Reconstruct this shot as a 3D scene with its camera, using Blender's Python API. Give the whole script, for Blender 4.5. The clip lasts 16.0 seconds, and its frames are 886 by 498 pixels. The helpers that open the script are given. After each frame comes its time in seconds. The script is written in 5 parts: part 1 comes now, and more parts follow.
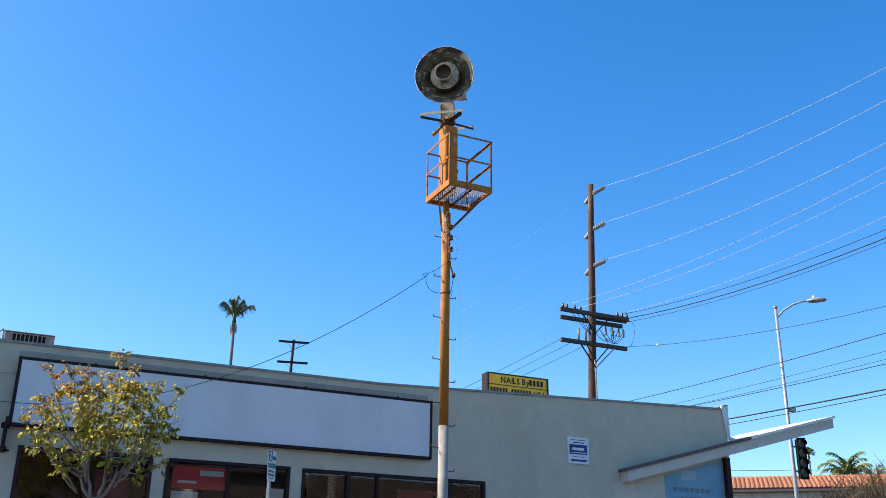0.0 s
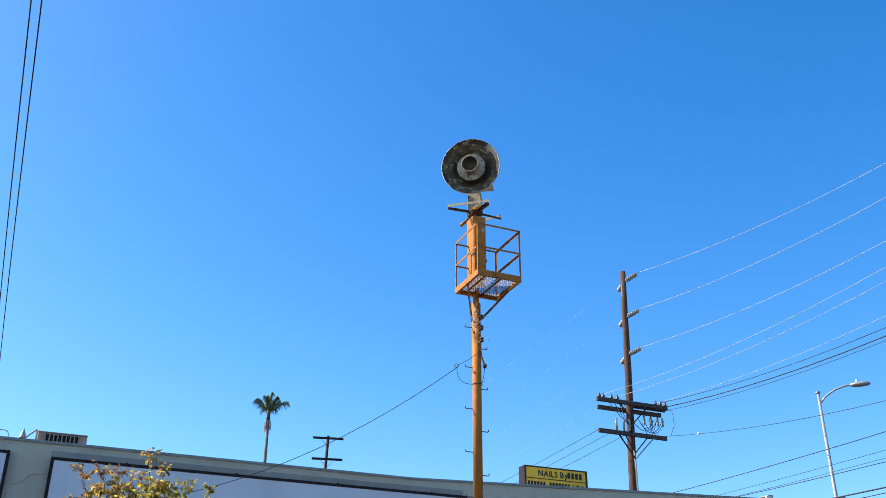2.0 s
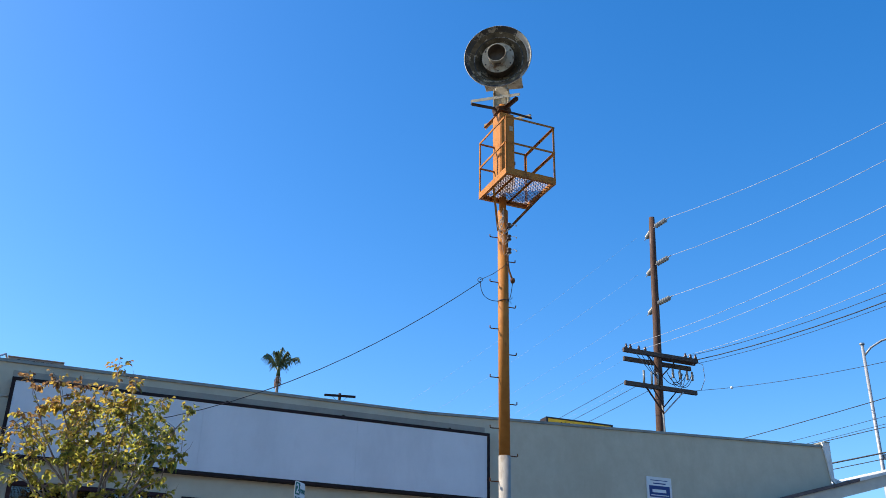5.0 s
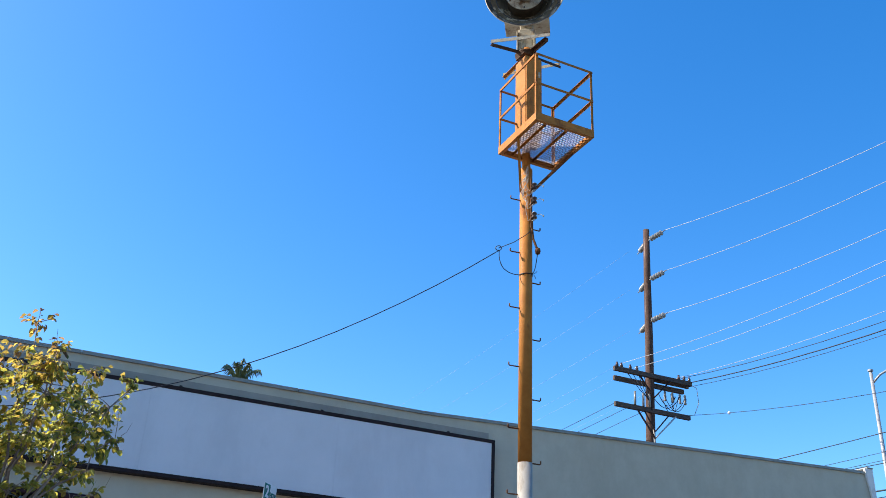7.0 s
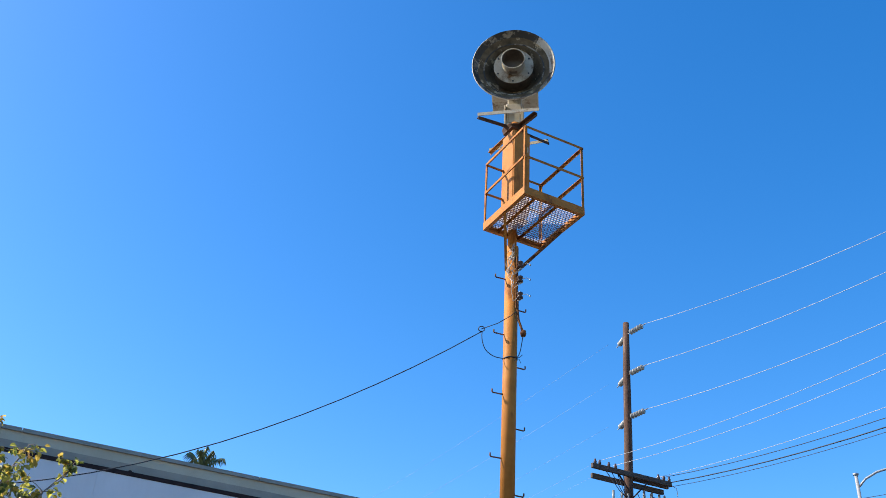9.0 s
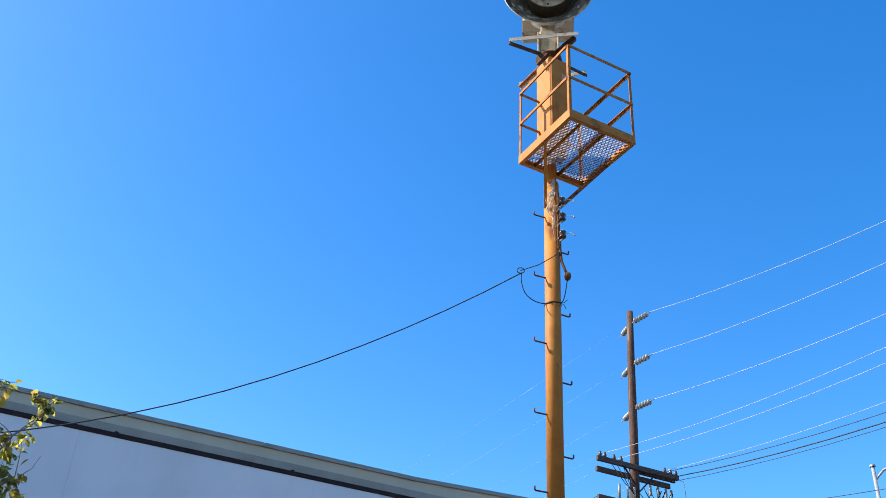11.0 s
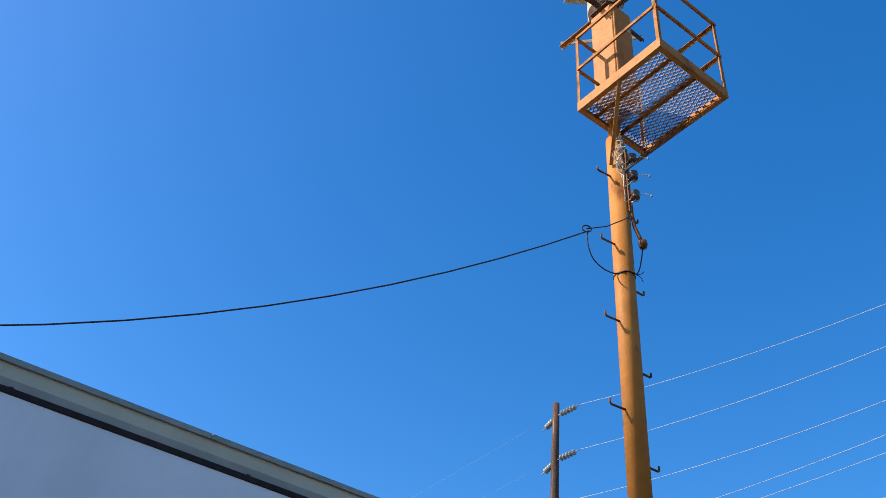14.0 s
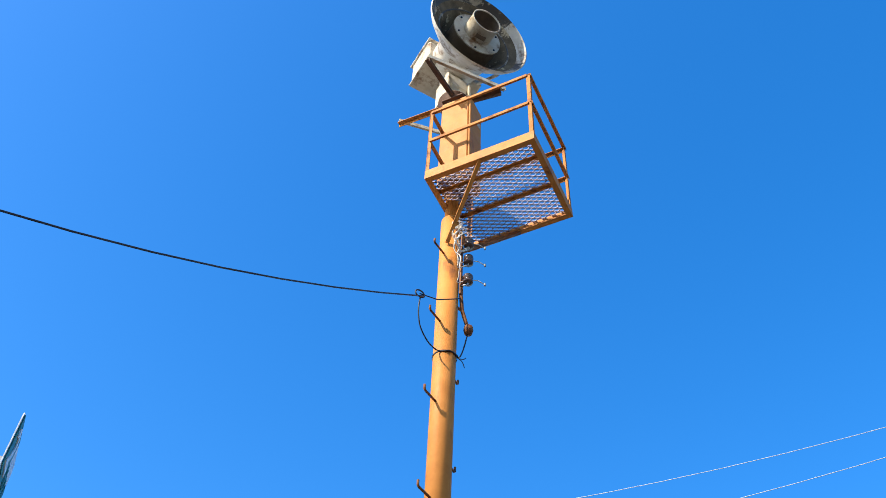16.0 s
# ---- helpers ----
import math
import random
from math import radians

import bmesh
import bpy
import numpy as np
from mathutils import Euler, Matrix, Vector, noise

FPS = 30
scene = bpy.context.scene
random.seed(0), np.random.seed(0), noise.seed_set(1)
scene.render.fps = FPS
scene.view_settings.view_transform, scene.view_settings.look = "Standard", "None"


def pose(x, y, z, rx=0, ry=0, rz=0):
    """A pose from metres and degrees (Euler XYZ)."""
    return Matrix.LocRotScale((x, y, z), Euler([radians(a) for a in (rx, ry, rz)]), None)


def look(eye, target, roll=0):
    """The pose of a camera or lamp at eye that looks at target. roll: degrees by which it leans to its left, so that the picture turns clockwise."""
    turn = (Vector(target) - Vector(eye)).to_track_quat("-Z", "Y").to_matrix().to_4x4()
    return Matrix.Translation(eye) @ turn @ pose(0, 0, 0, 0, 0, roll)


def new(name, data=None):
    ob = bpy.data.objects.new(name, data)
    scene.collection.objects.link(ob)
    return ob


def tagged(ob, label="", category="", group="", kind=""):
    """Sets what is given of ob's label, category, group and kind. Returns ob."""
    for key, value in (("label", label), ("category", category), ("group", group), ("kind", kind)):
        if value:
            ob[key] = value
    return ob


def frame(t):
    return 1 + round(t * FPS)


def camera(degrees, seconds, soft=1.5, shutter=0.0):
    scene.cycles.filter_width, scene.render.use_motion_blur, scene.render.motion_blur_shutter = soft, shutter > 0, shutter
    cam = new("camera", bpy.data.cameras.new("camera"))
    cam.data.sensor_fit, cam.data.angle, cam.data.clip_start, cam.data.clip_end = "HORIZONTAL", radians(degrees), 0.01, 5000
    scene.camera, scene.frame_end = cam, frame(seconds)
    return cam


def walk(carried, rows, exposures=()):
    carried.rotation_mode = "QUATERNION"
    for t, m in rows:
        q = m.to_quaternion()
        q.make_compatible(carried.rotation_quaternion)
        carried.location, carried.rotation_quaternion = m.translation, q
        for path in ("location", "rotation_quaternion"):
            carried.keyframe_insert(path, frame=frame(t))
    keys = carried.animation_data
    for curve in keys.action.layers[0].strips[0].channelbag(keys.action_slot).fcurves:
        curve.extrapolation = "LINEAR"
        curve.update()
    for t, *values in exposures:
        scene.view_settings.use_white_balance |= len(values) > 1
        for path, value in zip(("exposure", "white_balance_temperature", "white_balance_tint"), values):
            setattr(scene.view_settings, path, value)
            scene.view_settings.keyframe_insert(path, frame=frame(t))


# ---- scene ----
cam = camera(50.1, 16.0, soft=0.7)
PATH = [
    (0, (0.586, -0.235, 1.028), (1.401, 1.452, 1.726), 0.8),
    (0.5, (0.509, -0.42, 0.992), (1.295, 1.212, 1.842), 0.1),
    (1, (0.461, -0.537, 0.985), (1.23, 1.065, 1.901), 0.2),
    (1.5, (0.552, -0.432, 1.006), (1.294, 1.193, 1.906), 0.5),
    (2, (0.674, -0.232, 1.014), (1.392, 1.417, 1.89), 0.3),
    (2.5, (0.882, 0.087, 1.071), (1.552, 1.77, 1.918), 0.5),
    (3, (1.133, 0.399, 1.09), (1.772, 2.118, 1.887), 0.6),
    (3.5, (1.283, 0.654, 1.054), (1.944, 2.375, 1.83), 0.9),
    (4, (1.363, 0.974, 1.033), (2.029, 2.687, 1.821), 0.8),
    (4.5, (1.569, 1.587, 0.921), (2.248, 3.289, 1.722), 1.0),
    (5, (1.654, 2.283, 0.964), (2.354, 3.968, 1.784), 1.2),
    (5.2, (1.685, 2.538, 0.949), (2.398, 4.208, 1.786), 1.5),
    (7.3, (2.374, 5.569, 1.325), (3.128, 7.194, 2.213), 2.6),
    (7.5, (2.437, 5.717, 1.362), (3.177, 7.337, 2.271), 2.7),
    (8, (2.455, 5.758, 1.401), (3.169, 7.357, 2.366), 3.2),
    (8.5, (2.461, 5.804, 1.447), (3.182, 7.361, 2.475), 3.9),
    (8.7, (2.485, 5.855, 1.459), (3.222, 7.396, 2.499), 3.9),
    (11, (2.845, 7.736, 1.496), (3.624, 9.241, 2.557), 3.3),
    (11.5, (2.799, 8.397, 1.49), (3.335, 10.061, 2.463), 4.2),
    (12, (3.055, 9.281, 1.522), (3.196, 11.046, 2.451), 6.0),
    (12.5, (2.994, 9.77, 1.488), (2.909, 11.519, 2.455), 8.4),
    (13, (2.897, 9.945, 1.518), (3.223, 11.604, 2.585), 5.4),
    (13.5, (3.231, 10.464, 1.571), (3.877, 11.944, 2.751), 5.9),
    (14, (3.281, 11.002, 1.584), (4.168, 12.271, 2.849), 4.8),
    (14.5, (3.425, 11.519, 1.538), (4.481, 12.604, 2.845), 3.8),
    (15, (3.502, 11.991, 1.542), (4.665, 12.907, 2.887), 3.0),
    (15.5, (3.502, 12.385, 1.651), (4.701, 13.138, 3.064), 2.9),
    (16, (3.516, 12.828, 1.619), (4.648, 13.436, 3.151), 3.3),
]
walk(cam, [(t, look(eye, target, roll)) for t, eye, target, roll in PATH],
     exposures=[(0, 0.8), (1.5, 0.86), (3, 0.9), (4, 0.7), (5, 0.72), (7.5, 0.98), (8.5, 0.88), (11, 1.04), (11.5, 1.1), (12, 1.14), (12.5, 0.86), (13, 0.66), (13.5, 0.5), (14, 0.68), (14.5, 0.88), (16, 1.24)])

# ---- daylight ----
SUN_ELEV, SUN_LEFT = 40.0, 64.0          # degrees above the horizon, degrees left of +y
sun_way = Vector((-math.sin(radians(SUN_LEFT)) * math.cos(radians(SUN_ELEV)),
                  math.cos(radians(SUN_LEFT)) * math.cos(radians(SUN_ELEV)), math.sin(radians(SUN_ELEV))))
world = bpy.data.worlds.new("sky_world")
scene.world = world
world.use_nodes = True
wn, wl = world.node_tree.nodes, world.node_tree.links
wn.clear()
w_out, w_bg, w_sky = wn.new("ShaderNodeOutputWorld"), wn.new("ShaderNodeBackground"), wn.new("ShaderNodeTexSky")
w_hue = wn.new("ShaderNodeHueSaturation")
w_hue.inputs["Saturation"].default_value = 1.38
w_hue.inputs["Hue"].default_value = 0.504
w_hue.inputs["Value"].default_value = 1.0
w_sky.sky_type = 'NISHITA'
w_sky.sun_disc = False
w_sky.sun_elevation = radians(SUN_ELEV)
w_sky.sun_rotation = -radians(SUN_LEFT)
w_sky.air_density, w_sky.dust_density, w_sky.ozone_density = 1.0, 0.85, 3.0
wl.new(w_sky.outputs[0], w_hue.inputs["Color"])
wl.new(w_hue.outputs[0], w_bg.inputs[0])
w_bg.inputs[1].default_value = 0.15
wl.new(w_bg.outputs[0], w_out.inputs[0])

sun = new("sun", bpy.data.lights.new("sun", 'SUN'))
sun.data.energy, sun.data.angle, sun.data.color = 4.8, radians(0.53), (1.0, 0.90, 0.76)
sun.matrix_world = look((0, 0, 40), Vector((0, 0, 40)) - sun_way)


# ---- materials ----
def ramp(nt, fac, stops):
    r = nt.nodes.new("ShaderNodeValToRGB")
    while len(r.color_ramp.elements) < len(stops):
        r.color_ramp.elements.new(0.5)
    for e, (p, c) in zip(r.color_ramp.elements, stops):
        e.position, e.color = p, (*c, 1)
    nt.links.new(fac, r.inputs[0])
    return r.outputs[0]


def tex(nt, scale, detail=4.0, rough=0.6, stretch=(1, 1, 1), coords="Object"):
    tc, mp, no = nt.nodes.new("ShaderNodeTexCoord"), nt.nodes.new("ShaderNodeMapping"), nt.nodes.new("ShaderNodeTexNoise")
    mp.inputs["Scale"].default_value = stretch
    no.inputs["Scale"].default_value, no.inputs["Detail"].default_value, no.inputs["Roughness"].default_value = scale, detail, rough
    nt.links.new(tc.outputs[coords], mp.inputs[0])
    nt.links.new(mp.outputs[0], no.inputs[0])
    return no.outputs["Fac"]


def mixc(nt, fac, a, b, mode='MIX'):
    m = nt.nodes.new("ShaderNodeMix")
    m.data_type, m.blend_type = 'RGBA', mode
    for sock, v in ((m.inputs[0], fac), (m.inputs[6], a), (m.inputs[7], b)):
        if isinstance(v, (int, float)):
            sock.default_value = v
        elif isinstance(v, tuple):
            sock.default_value = (*v, 1)
        else:
            nt.links.new(v, sock)
    return m.outputs[2]


def surface(name, base, other, scale=6.0, rough=0.7, metal=0.0, stain=None, stain_scale=1.5, stain_at=(0.55, 0.7), bump=0.2,
            bump_scale=60.0, stretch=(1, 1, 1), stain_stretch=(1, 1, 1), spread=(0.35, 0.65), vary=0.0, depth=0.01, spec=0.35):
    """Base colour with grain, a second-scale stain with a shape of its own, and fine relief."""
    mat = bpy.data.materials.new(name)
    mat.use_nodes = True
    nt = mat.node_tree
    b = nt.nodes["Principled BSDF"]
    col = ramp(nt, tex(nt, scale, 6, 0.65, stretch), [(spread[0], base), (spread[1], other)])
    if stain:
        mask = ramp(nt, tex(nt, stain_scale, 8, 0.7, stain_stretch), [(stain_at[0], (0, 0, 0)), (stain_at[1], (1, 1, 1))])
        col = mixc(nt, mask, col, stain)
    if vary:
        oi = nt.nodes.new("ShaderNodeObjectInfo")
        hs = nt.nodes.new("ShaderNodeHueSaturation")
        mr = nt.nodes.new("ShaderNodeMapRange")
        mr.inputs[3].default_value, mr.inputs[4].default_value = 1 - vary, 1 + vary
        nt.links.new(oi.outputs["Random"], mr.inputs[0])
        nt.links.new(mr.outputs[0], hs.inputs["Value"])
        nt.links.new(col, hs.inputs["Color"])
        col = hs.outputs[0]
    nt.links.new(col, b.inputs["Base Color"])
    rr = nt.nodes.new("ShaderNodeMapRange")
    rr.inputs[3].default_value, rr.inputs[4].default_value = max(rough - 0.12, 0.03), min(rough + 0.12, 1)
    nt.links.new(tex(nt, scale * 3, 3), rr.inputs[0])
    nt.links.new(rr.outputs[0], b.inputs["Roughness"])
    b.inputs["Metallic"].default_value = metal
    b.inputs["Specular IOR Level"].default_value = spec
    if bump:
        bp = nt.nodes.new("ShaderNodeBump")
        bp.inputs["Strength"].default_value, bp.inputs["Distance"].default_value = bump, depth
        nt.links.new(tex(nt, bump_scale, 5, 0.6, stretch), bp.inputs["Height"])
        nt.links.new(bp.outputs[0], b.inputs["Normal"])
    return mat


def leaf_material(name, c1, c2, c3):
    mat = bpy.data.materials.new(name)
    mat.use_nodes = True
    nt = mat.node_tree
    b = nt.nodes["Principled BSDF"]
    out = nt.nodes["Material Output"]
    oi, ge, ad = nt.nodes.new("ShaderNodeObjectInfo"), nt.nodes.new("ShaderNodeNewGeometry"), nt.nodes.new("ShaderNodeMath")
    ad.operation = 'ADD'
    nt.links.new(oi.outputs["Random"], ad.inputs[0])
    nt.links.new(ge.outputs["Random Per Island"], ad.inputs[1])
    fr = nt.nodes.new("ShaderNodeMath")
    fr.operation = 'FRACT'
    nt.links.new(ad.outputs[0], fr.inputs[0])
    col = ramp(nt, fr.outputs[0], [(0.0, c1), (0.5, c2), (1.0, c3)])
    col = mixc(nt, ramp(nt, tex(nt, 40, 4), [(0.5, (0, 0, 0)), (0.75, (0.5, 0.5, 0.5))]), col, c1)
    nt.links.new(col, b.inputs["Base Color"])
    b.inputs["Roughness"].default_value = 0.34
    tr = nt.nodes.new("ShaderNodeBsdfTranslucent")
    nt.links.new(col, tr.inputs[0])
    mx = nt.nodes.new("ShaderNodeMixShader")
    mx.inputs[0].default_value = 0.70
    nt.links.new(b.outputs[0], mx.inputs[1])
    nt.links.new(tr.outputs[0], mx.inputs[2])
    nt.links.new(mx.outputs[0], out.inputs[0])
    return mat


def glass_material(name, tint, rough=0.02):
    mat = bpy.data.materials.new(name)
    mat.use_nodes = True
    b = mat.node_tree.nodes["Principled BSDF"]
    b.inputs["Base Color"].default_value = (*tint, 1)
    b.inputs["Roughness"].default_value = rough
    b.inputs["Transmission Weight"].default_value = 1.0
    b.inputs["IOR"].default_value = 1.45
    return mat


STUCCO = surface("stucco", (0.51, 0.445, 0.325), (0.565, 0.50, 0.37), 3.0, 0.92, stain=(0.44, 0.38, 0.27), stain_scale=0.8,
                 stain_at=(0.5, 0.8), bump=0.5, bump_scale=90, stain_stretch=(1, 1, 0.35))
STUCCO_TAN = surface("tan_stucco", (0.52, 0.47, 0.38), (0.6, 0.54, 0.44), 2.5, 0.92, stain=(0.44, 0.38, 0.29), stain_scale=1.4,
                     stain_at=(0.5, 0.8), bump=0.5, bump_scale=90)
STUCCO_DARKER = surface("darker_stucco", (0.30, 0.265, 0.215), (0.37, 0.325, 0.26), 3.0, 0.92, stain=(0.42, 0.37, 0.29), stain_scale=1.6,
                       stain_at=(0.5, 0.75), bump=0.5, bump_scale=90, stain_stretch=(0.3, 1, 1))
MURAL = surface("faded_blue_paint", (0.16, 0.33, 0.42), (0.2, 0.38, 0.46), 2.0, 0.8, stain=(0.35, 0.42, 0.42), stain_scale=1.2,
                stain_at=(0.55, 0.85), bump=0.4, bump_scale=80)
MURAL_PALE = surface("pale_patch_paint", (0.28, 0.40, 0.45), (0.36, 0.46, 0.49), 4.0, 0.8, bump=0.4, bump_scale=80)
COPING = surface("coping_metal", (0.22, 0.23, 0.20), (0.29, 0.29, 0.26), 5, 0.6, 0.2, stain=(0.16, 0.15, 0.13), stain_scale=3, bump=0.1)
PANEL_WHITE = surface("panel_face_white", (0.64, 0.63, 0.625), (0.695, 0.68, 0.675), 1.3, 0.55, stain=(0.55, 0.535, 0.53), stain_scale=0.9,
                      stain_at=(0.48, 0.85), bump=0.08, bump_scale=18, stain_stretch=(1, 1, 0.3))
FRAME_DARK = surface("dark_brown_frame", (0.018, 0.011, 0.010), (0.034, 0.020, 0.018), 8, 0.6, 0.0, stain=(0.06, 0.036, 0.03), stain_scale=9,
                     stain_at=(0.6, 0.75), bump=0.15, spec=0.15)
MAROON = surface("maroon_frame", (0.034, 0.013, 0.014), (0.05, 0.02, 0.02), 5, 0.55, 0.0, stain=(0.07, 0.035, 0.03), stain_scale=6, bump=0.1, spec=0.2)
GLASS = glass_material("window_glass", (0.84, 0.84, 0.86))
ORANGE = surface("orange_paint", (0.36, 0.135, 0.026), (0.44, 0.175, 0.038), 5, 0.58, stain=(0.17, 0.06, 0.02), stain_scale=6,
                 stain_at=(0.57, 0.70), bump=0.2, bump_scale=35, stain_stretch=(1, 1, 0.35), spec=0.12)
# ORANGE taken darker and more stained, with the rails' shade in the colour
RAIL_ORANGE = surface("worn_shade_toned_orange", (0.32, 0.12, 0.026), (0.41, 0.16, 0.036), 7, 0.62, stain=(0.13, 0.05, 0.02), stain_scale=9,
                      stain_at=(0.53, 0.66), bump=0.25, bump_scale=60, spec=0.08)
DARK_IRON = surface("dark_cast_iron", (0.06, 0.033, 0.02), (0.105, 0.056, 0.033), 9, 0.65, stain=(0.13, 0.06, 0.028), stain_scale=8,
                    stain_at=(0.58, 0.72), bump=0.3, bump_scale=50, spec=0.1)
RUSTY_ORANGE = surface("rusty_orange_paint", (0.15, 0.058, 0.02), (0.22, 0.085, 0.025), 9, 0.65, stain=(0.06, 0.025, 0.015), stain_scale=8,
                       stain_at=(0.5, 0.64), bump=0.25, bump_scale=70, spec=0.12)
MESH_STEEL = surface("expanded_metal", (0.27, 0.245, 0.30), (0.38, 0.345, 0.40), 14, 0.5, 0.0, stain=(0.26, 0.11, 0.04), stain_scale=5,
                     stain_at=(0.56, 0.66), bump=0.1)
POLE_WHITE = surface("weathered_white_paint", (0.30, 0.275, 0.235), (0.38, 0.355, 0.305), 5, 0.7, stain=(0.17, 0.135, 0.10), stain_scale=5,
                     stain_at=(0.52, 0.70), bump=0.25, stain_stretch=(1, 1, 0.4), spec=0.2)
HORN_WHITE = surface("horn_white_paint", (0.44, 0.40, 0.32), (0.56, 0.52, 0.43), 6, 0.6, stain=(0.16, 0.095, 0.05), stain_scale=6,
                     stain_at=(0.52, 0.65), bump=0.2, stain_stretch=(1, 1, 0.5), spec=0.2)
HORN_DARK = surface("peeling_dark_paint", (0.07, 0.052, 0.03), (0.16, 0.12, 0.07), 5, 0.72, stain=(0.40, 0.32, 0.20), stain_scale=5.5,
                    stain_at=(0.56, 0.605), bump=0.35, bump_scale=30, spec=0.12)
HORN_CREAM = surface("cream_paint", (0.35, 0.30, 0.21), (0.44, 0.39, 0.29), 7, 0.6, stain=(0.15, 0.085, 0.04), stain_scale=6,
                     stain_at=(0.52, 0.66), bump=0.2, spec=0.2)
HORN_LIP = surface("flaking_lip_paint", (0.045, 0.042, 0.036), (0.30, 0.26, 0.19), 4.0, 0.55, stain=(0.05, 0.04, 0.03), stain_scale=7,
                   stain_at=(0.5, 0.56), bump=0.25, bump_scale=30, spread=(0.5, 0.56))
THROAT = surface("throat_rust", (0.10, 0.075, 0.05), (0.16, 0.12, 0.08), 8, 0.6, 0.3, bump=0.2)
WOOD_POLE = surface("creosote_pole_wood", (0.04, 0.021, 0.014), (0.10, 0.048, 0.03), 10, 0.85, stain=(0.24, 0.17, 0.13), stain_scale=4,
                    stain_at=(0.58, 0.7), bump=0.6, bump_scale=30, stretch=(4, 4, 0.25), stain_stretch=(3, 3, 0.12))
WOOD_ARM = surface("weathered_arm_wood", (0.05, 0.036, 0.03), (0.10, 0.075, 0.06), 10, 0.85, bump=0.4, bump_scale=30, stretch=(0.3, 4, 4))
INSULATOR = surface("grey_porcelain", (0.20, 0.20, 0.185), (0.30, 0.30, 0.28), 8, 0.3, stain=(0.09, 0.08, 0.07), stain_scale=9, bump=0.0)
INSULATOR_DARK = surface("brown_porcelain", (0.05, 0.03, 0.025), (0.08, 0.05, 0.04), 8, 0.2, bump=0.0)
GALV = surface("galvanised_steel", (0.28, 0.285, 0.29), (0.36, 0.365, 0.37), 12, 0.5, 0.35, bump=0.08)
WIRE_BRIGHT = surface("bare_aluminium_wire", (0.33, 0.34, 0.35), (0.40, 0.40, 0.41), 3, 0.7, 0.0, bump=0.0)
WIRE_BLACK = surface("black_cable", (0.012, 0.014, 0.02), (0.022, 0.024, 0.03), 5, 0.6, bump=0.0)
WIRE_WHITE = surface("pale_insulated_wire", (0.40, 0.35, 0.29), (0.58, 0.53, 0.46), 20, 0.6, bump=0.0)
BARK = surface("young_tree_bark", (0.17, 0.125, 0.095), (0.27, 0.21, 0.165), 12, 0.85, stain=(0.36, 0.31, 0.26), stain_scale=10, bump=0.5,
               bump_scale=60, stretch=(1, 1, 0.3))
LEAF_GREEN = leaf_material("green_leaf", (0.105, 0.13, 0.038), (0.36, 0.35, 0.075), (0.66, 0.59, 0.09))
LEAF_YELLOW = leaf_material("yellow_leaf", (0.25, 0.19, 0.045), (0.52, 0.38, 0.075), (0.70, 0.48, 0.09))
LEAF_RUST = leaf_material("orange_brown_leaf", (0.13, 0.075, 0.045), (0.29, 0.165, 0.07), (0.48, 0.28, 0.09))
FACADE_BROWN = surface("brown_facade_plaster", (0.16, 0.115, 0.09), (0.22, 0.165, 0.13), 2.0, 0.9, stain=(0.12, 0.08, 0.06), stain_scale=0.7, bump=0.2)
PALM_LEAF = surface("palm_frond", (0.045, 0.075, 0.02), (0.10, 0.12, 0.035), 2, 0.55, bump=0.0)
PALM_TOP = surface("glossy_palm_frond", (0.06, 0.085, 0.035), (0.17, 0.19, 0.08), 2, 0.35, bump=0.0)
PALM_FRESH = surface("fresh_palm_frond", (0.09, 0.13, 0.035), (0.18, 0.20, 0.06), 2, 0.5, bump=0.0)
PALM_DEAD = surface("dry_frond_skirt", (0.16, 0.075, 0.04), (0.26, 0.14, 0.08), 4, 0.9, bump=0.2)
PALM_TRUNK = surface("palm_trunk", (0.13, 0.10, 0.08), (0.2, 0.16, 0.13), 3, 0.9, bump=0.4, bump_scale=12)
SIGN_YELLOW = surface("yellow_sign_face", (0.78, 0.43, 0.018), (0.84, 0.48, 0.025), 3, 0.5, bump=0.0)
SIGN_BLACK = surface("black_letter_vinyl", (0.012, 0.012, 0.012), (0.02, 0.02, 0.02), 4, 0.5, bump=0.0)
SIGN_WHITE = surface("white_sign_sheet", (0.66, 0.67, 0.66), (0.72, 0.73, 0.72), 4, 0.45, stain=(0.55, 0.55, 0.5), stain_scale=5, stain_at=(0.6, 0.9), bump=0.0)
SIGN_GREEN = surface("green_sign_ink", (0.008, 0.13, 0.10), (0.012, 0.16, 0.12), 4, 0.45, bump=0.0)
SIGN_BLUE = surface("navy_sign_ink", (0.02, 0.04, 0.17), (0.03, 0.05, 0.2), 4, 0.5, bump=0.0)
LETTER_GREY = surface("faded_grey_letter", (0.13, 0.19, 0.22), (0.18, 0.24, 0.27), 6, 0.8, bump=0.0)
RED_PAPER = surface("red_window_poster", (0.5, 0.018, 0.014), (0.58, 0.03, 0.022), 3, 0.6, bump=0.0)
RED_CLOTH = surface("dark_red_curtain", (0.12, 0.012, 0.012), (0.18, 0.02, 0.018), 6, 0.9, bump=0.1)
POSTER_PALE = surface("pale_window_poster", (0.5, 0.42, 0.33), (0.58, 0.5, 0.4), 3, 0.6, bump=0.0)
# purple of the sky in the glass, as a diffuse colour
REFLECTED_PURPLE = surface("purple_reflection_tone", (0.15, 0.115, 0.20), (0.19, 0.145, 0.235), 0.8, 0.85, stain=(0.20, 0.155, 0.21), stain_scale=0.7, stain_at=(0.45, 0.8), bump=0.1)
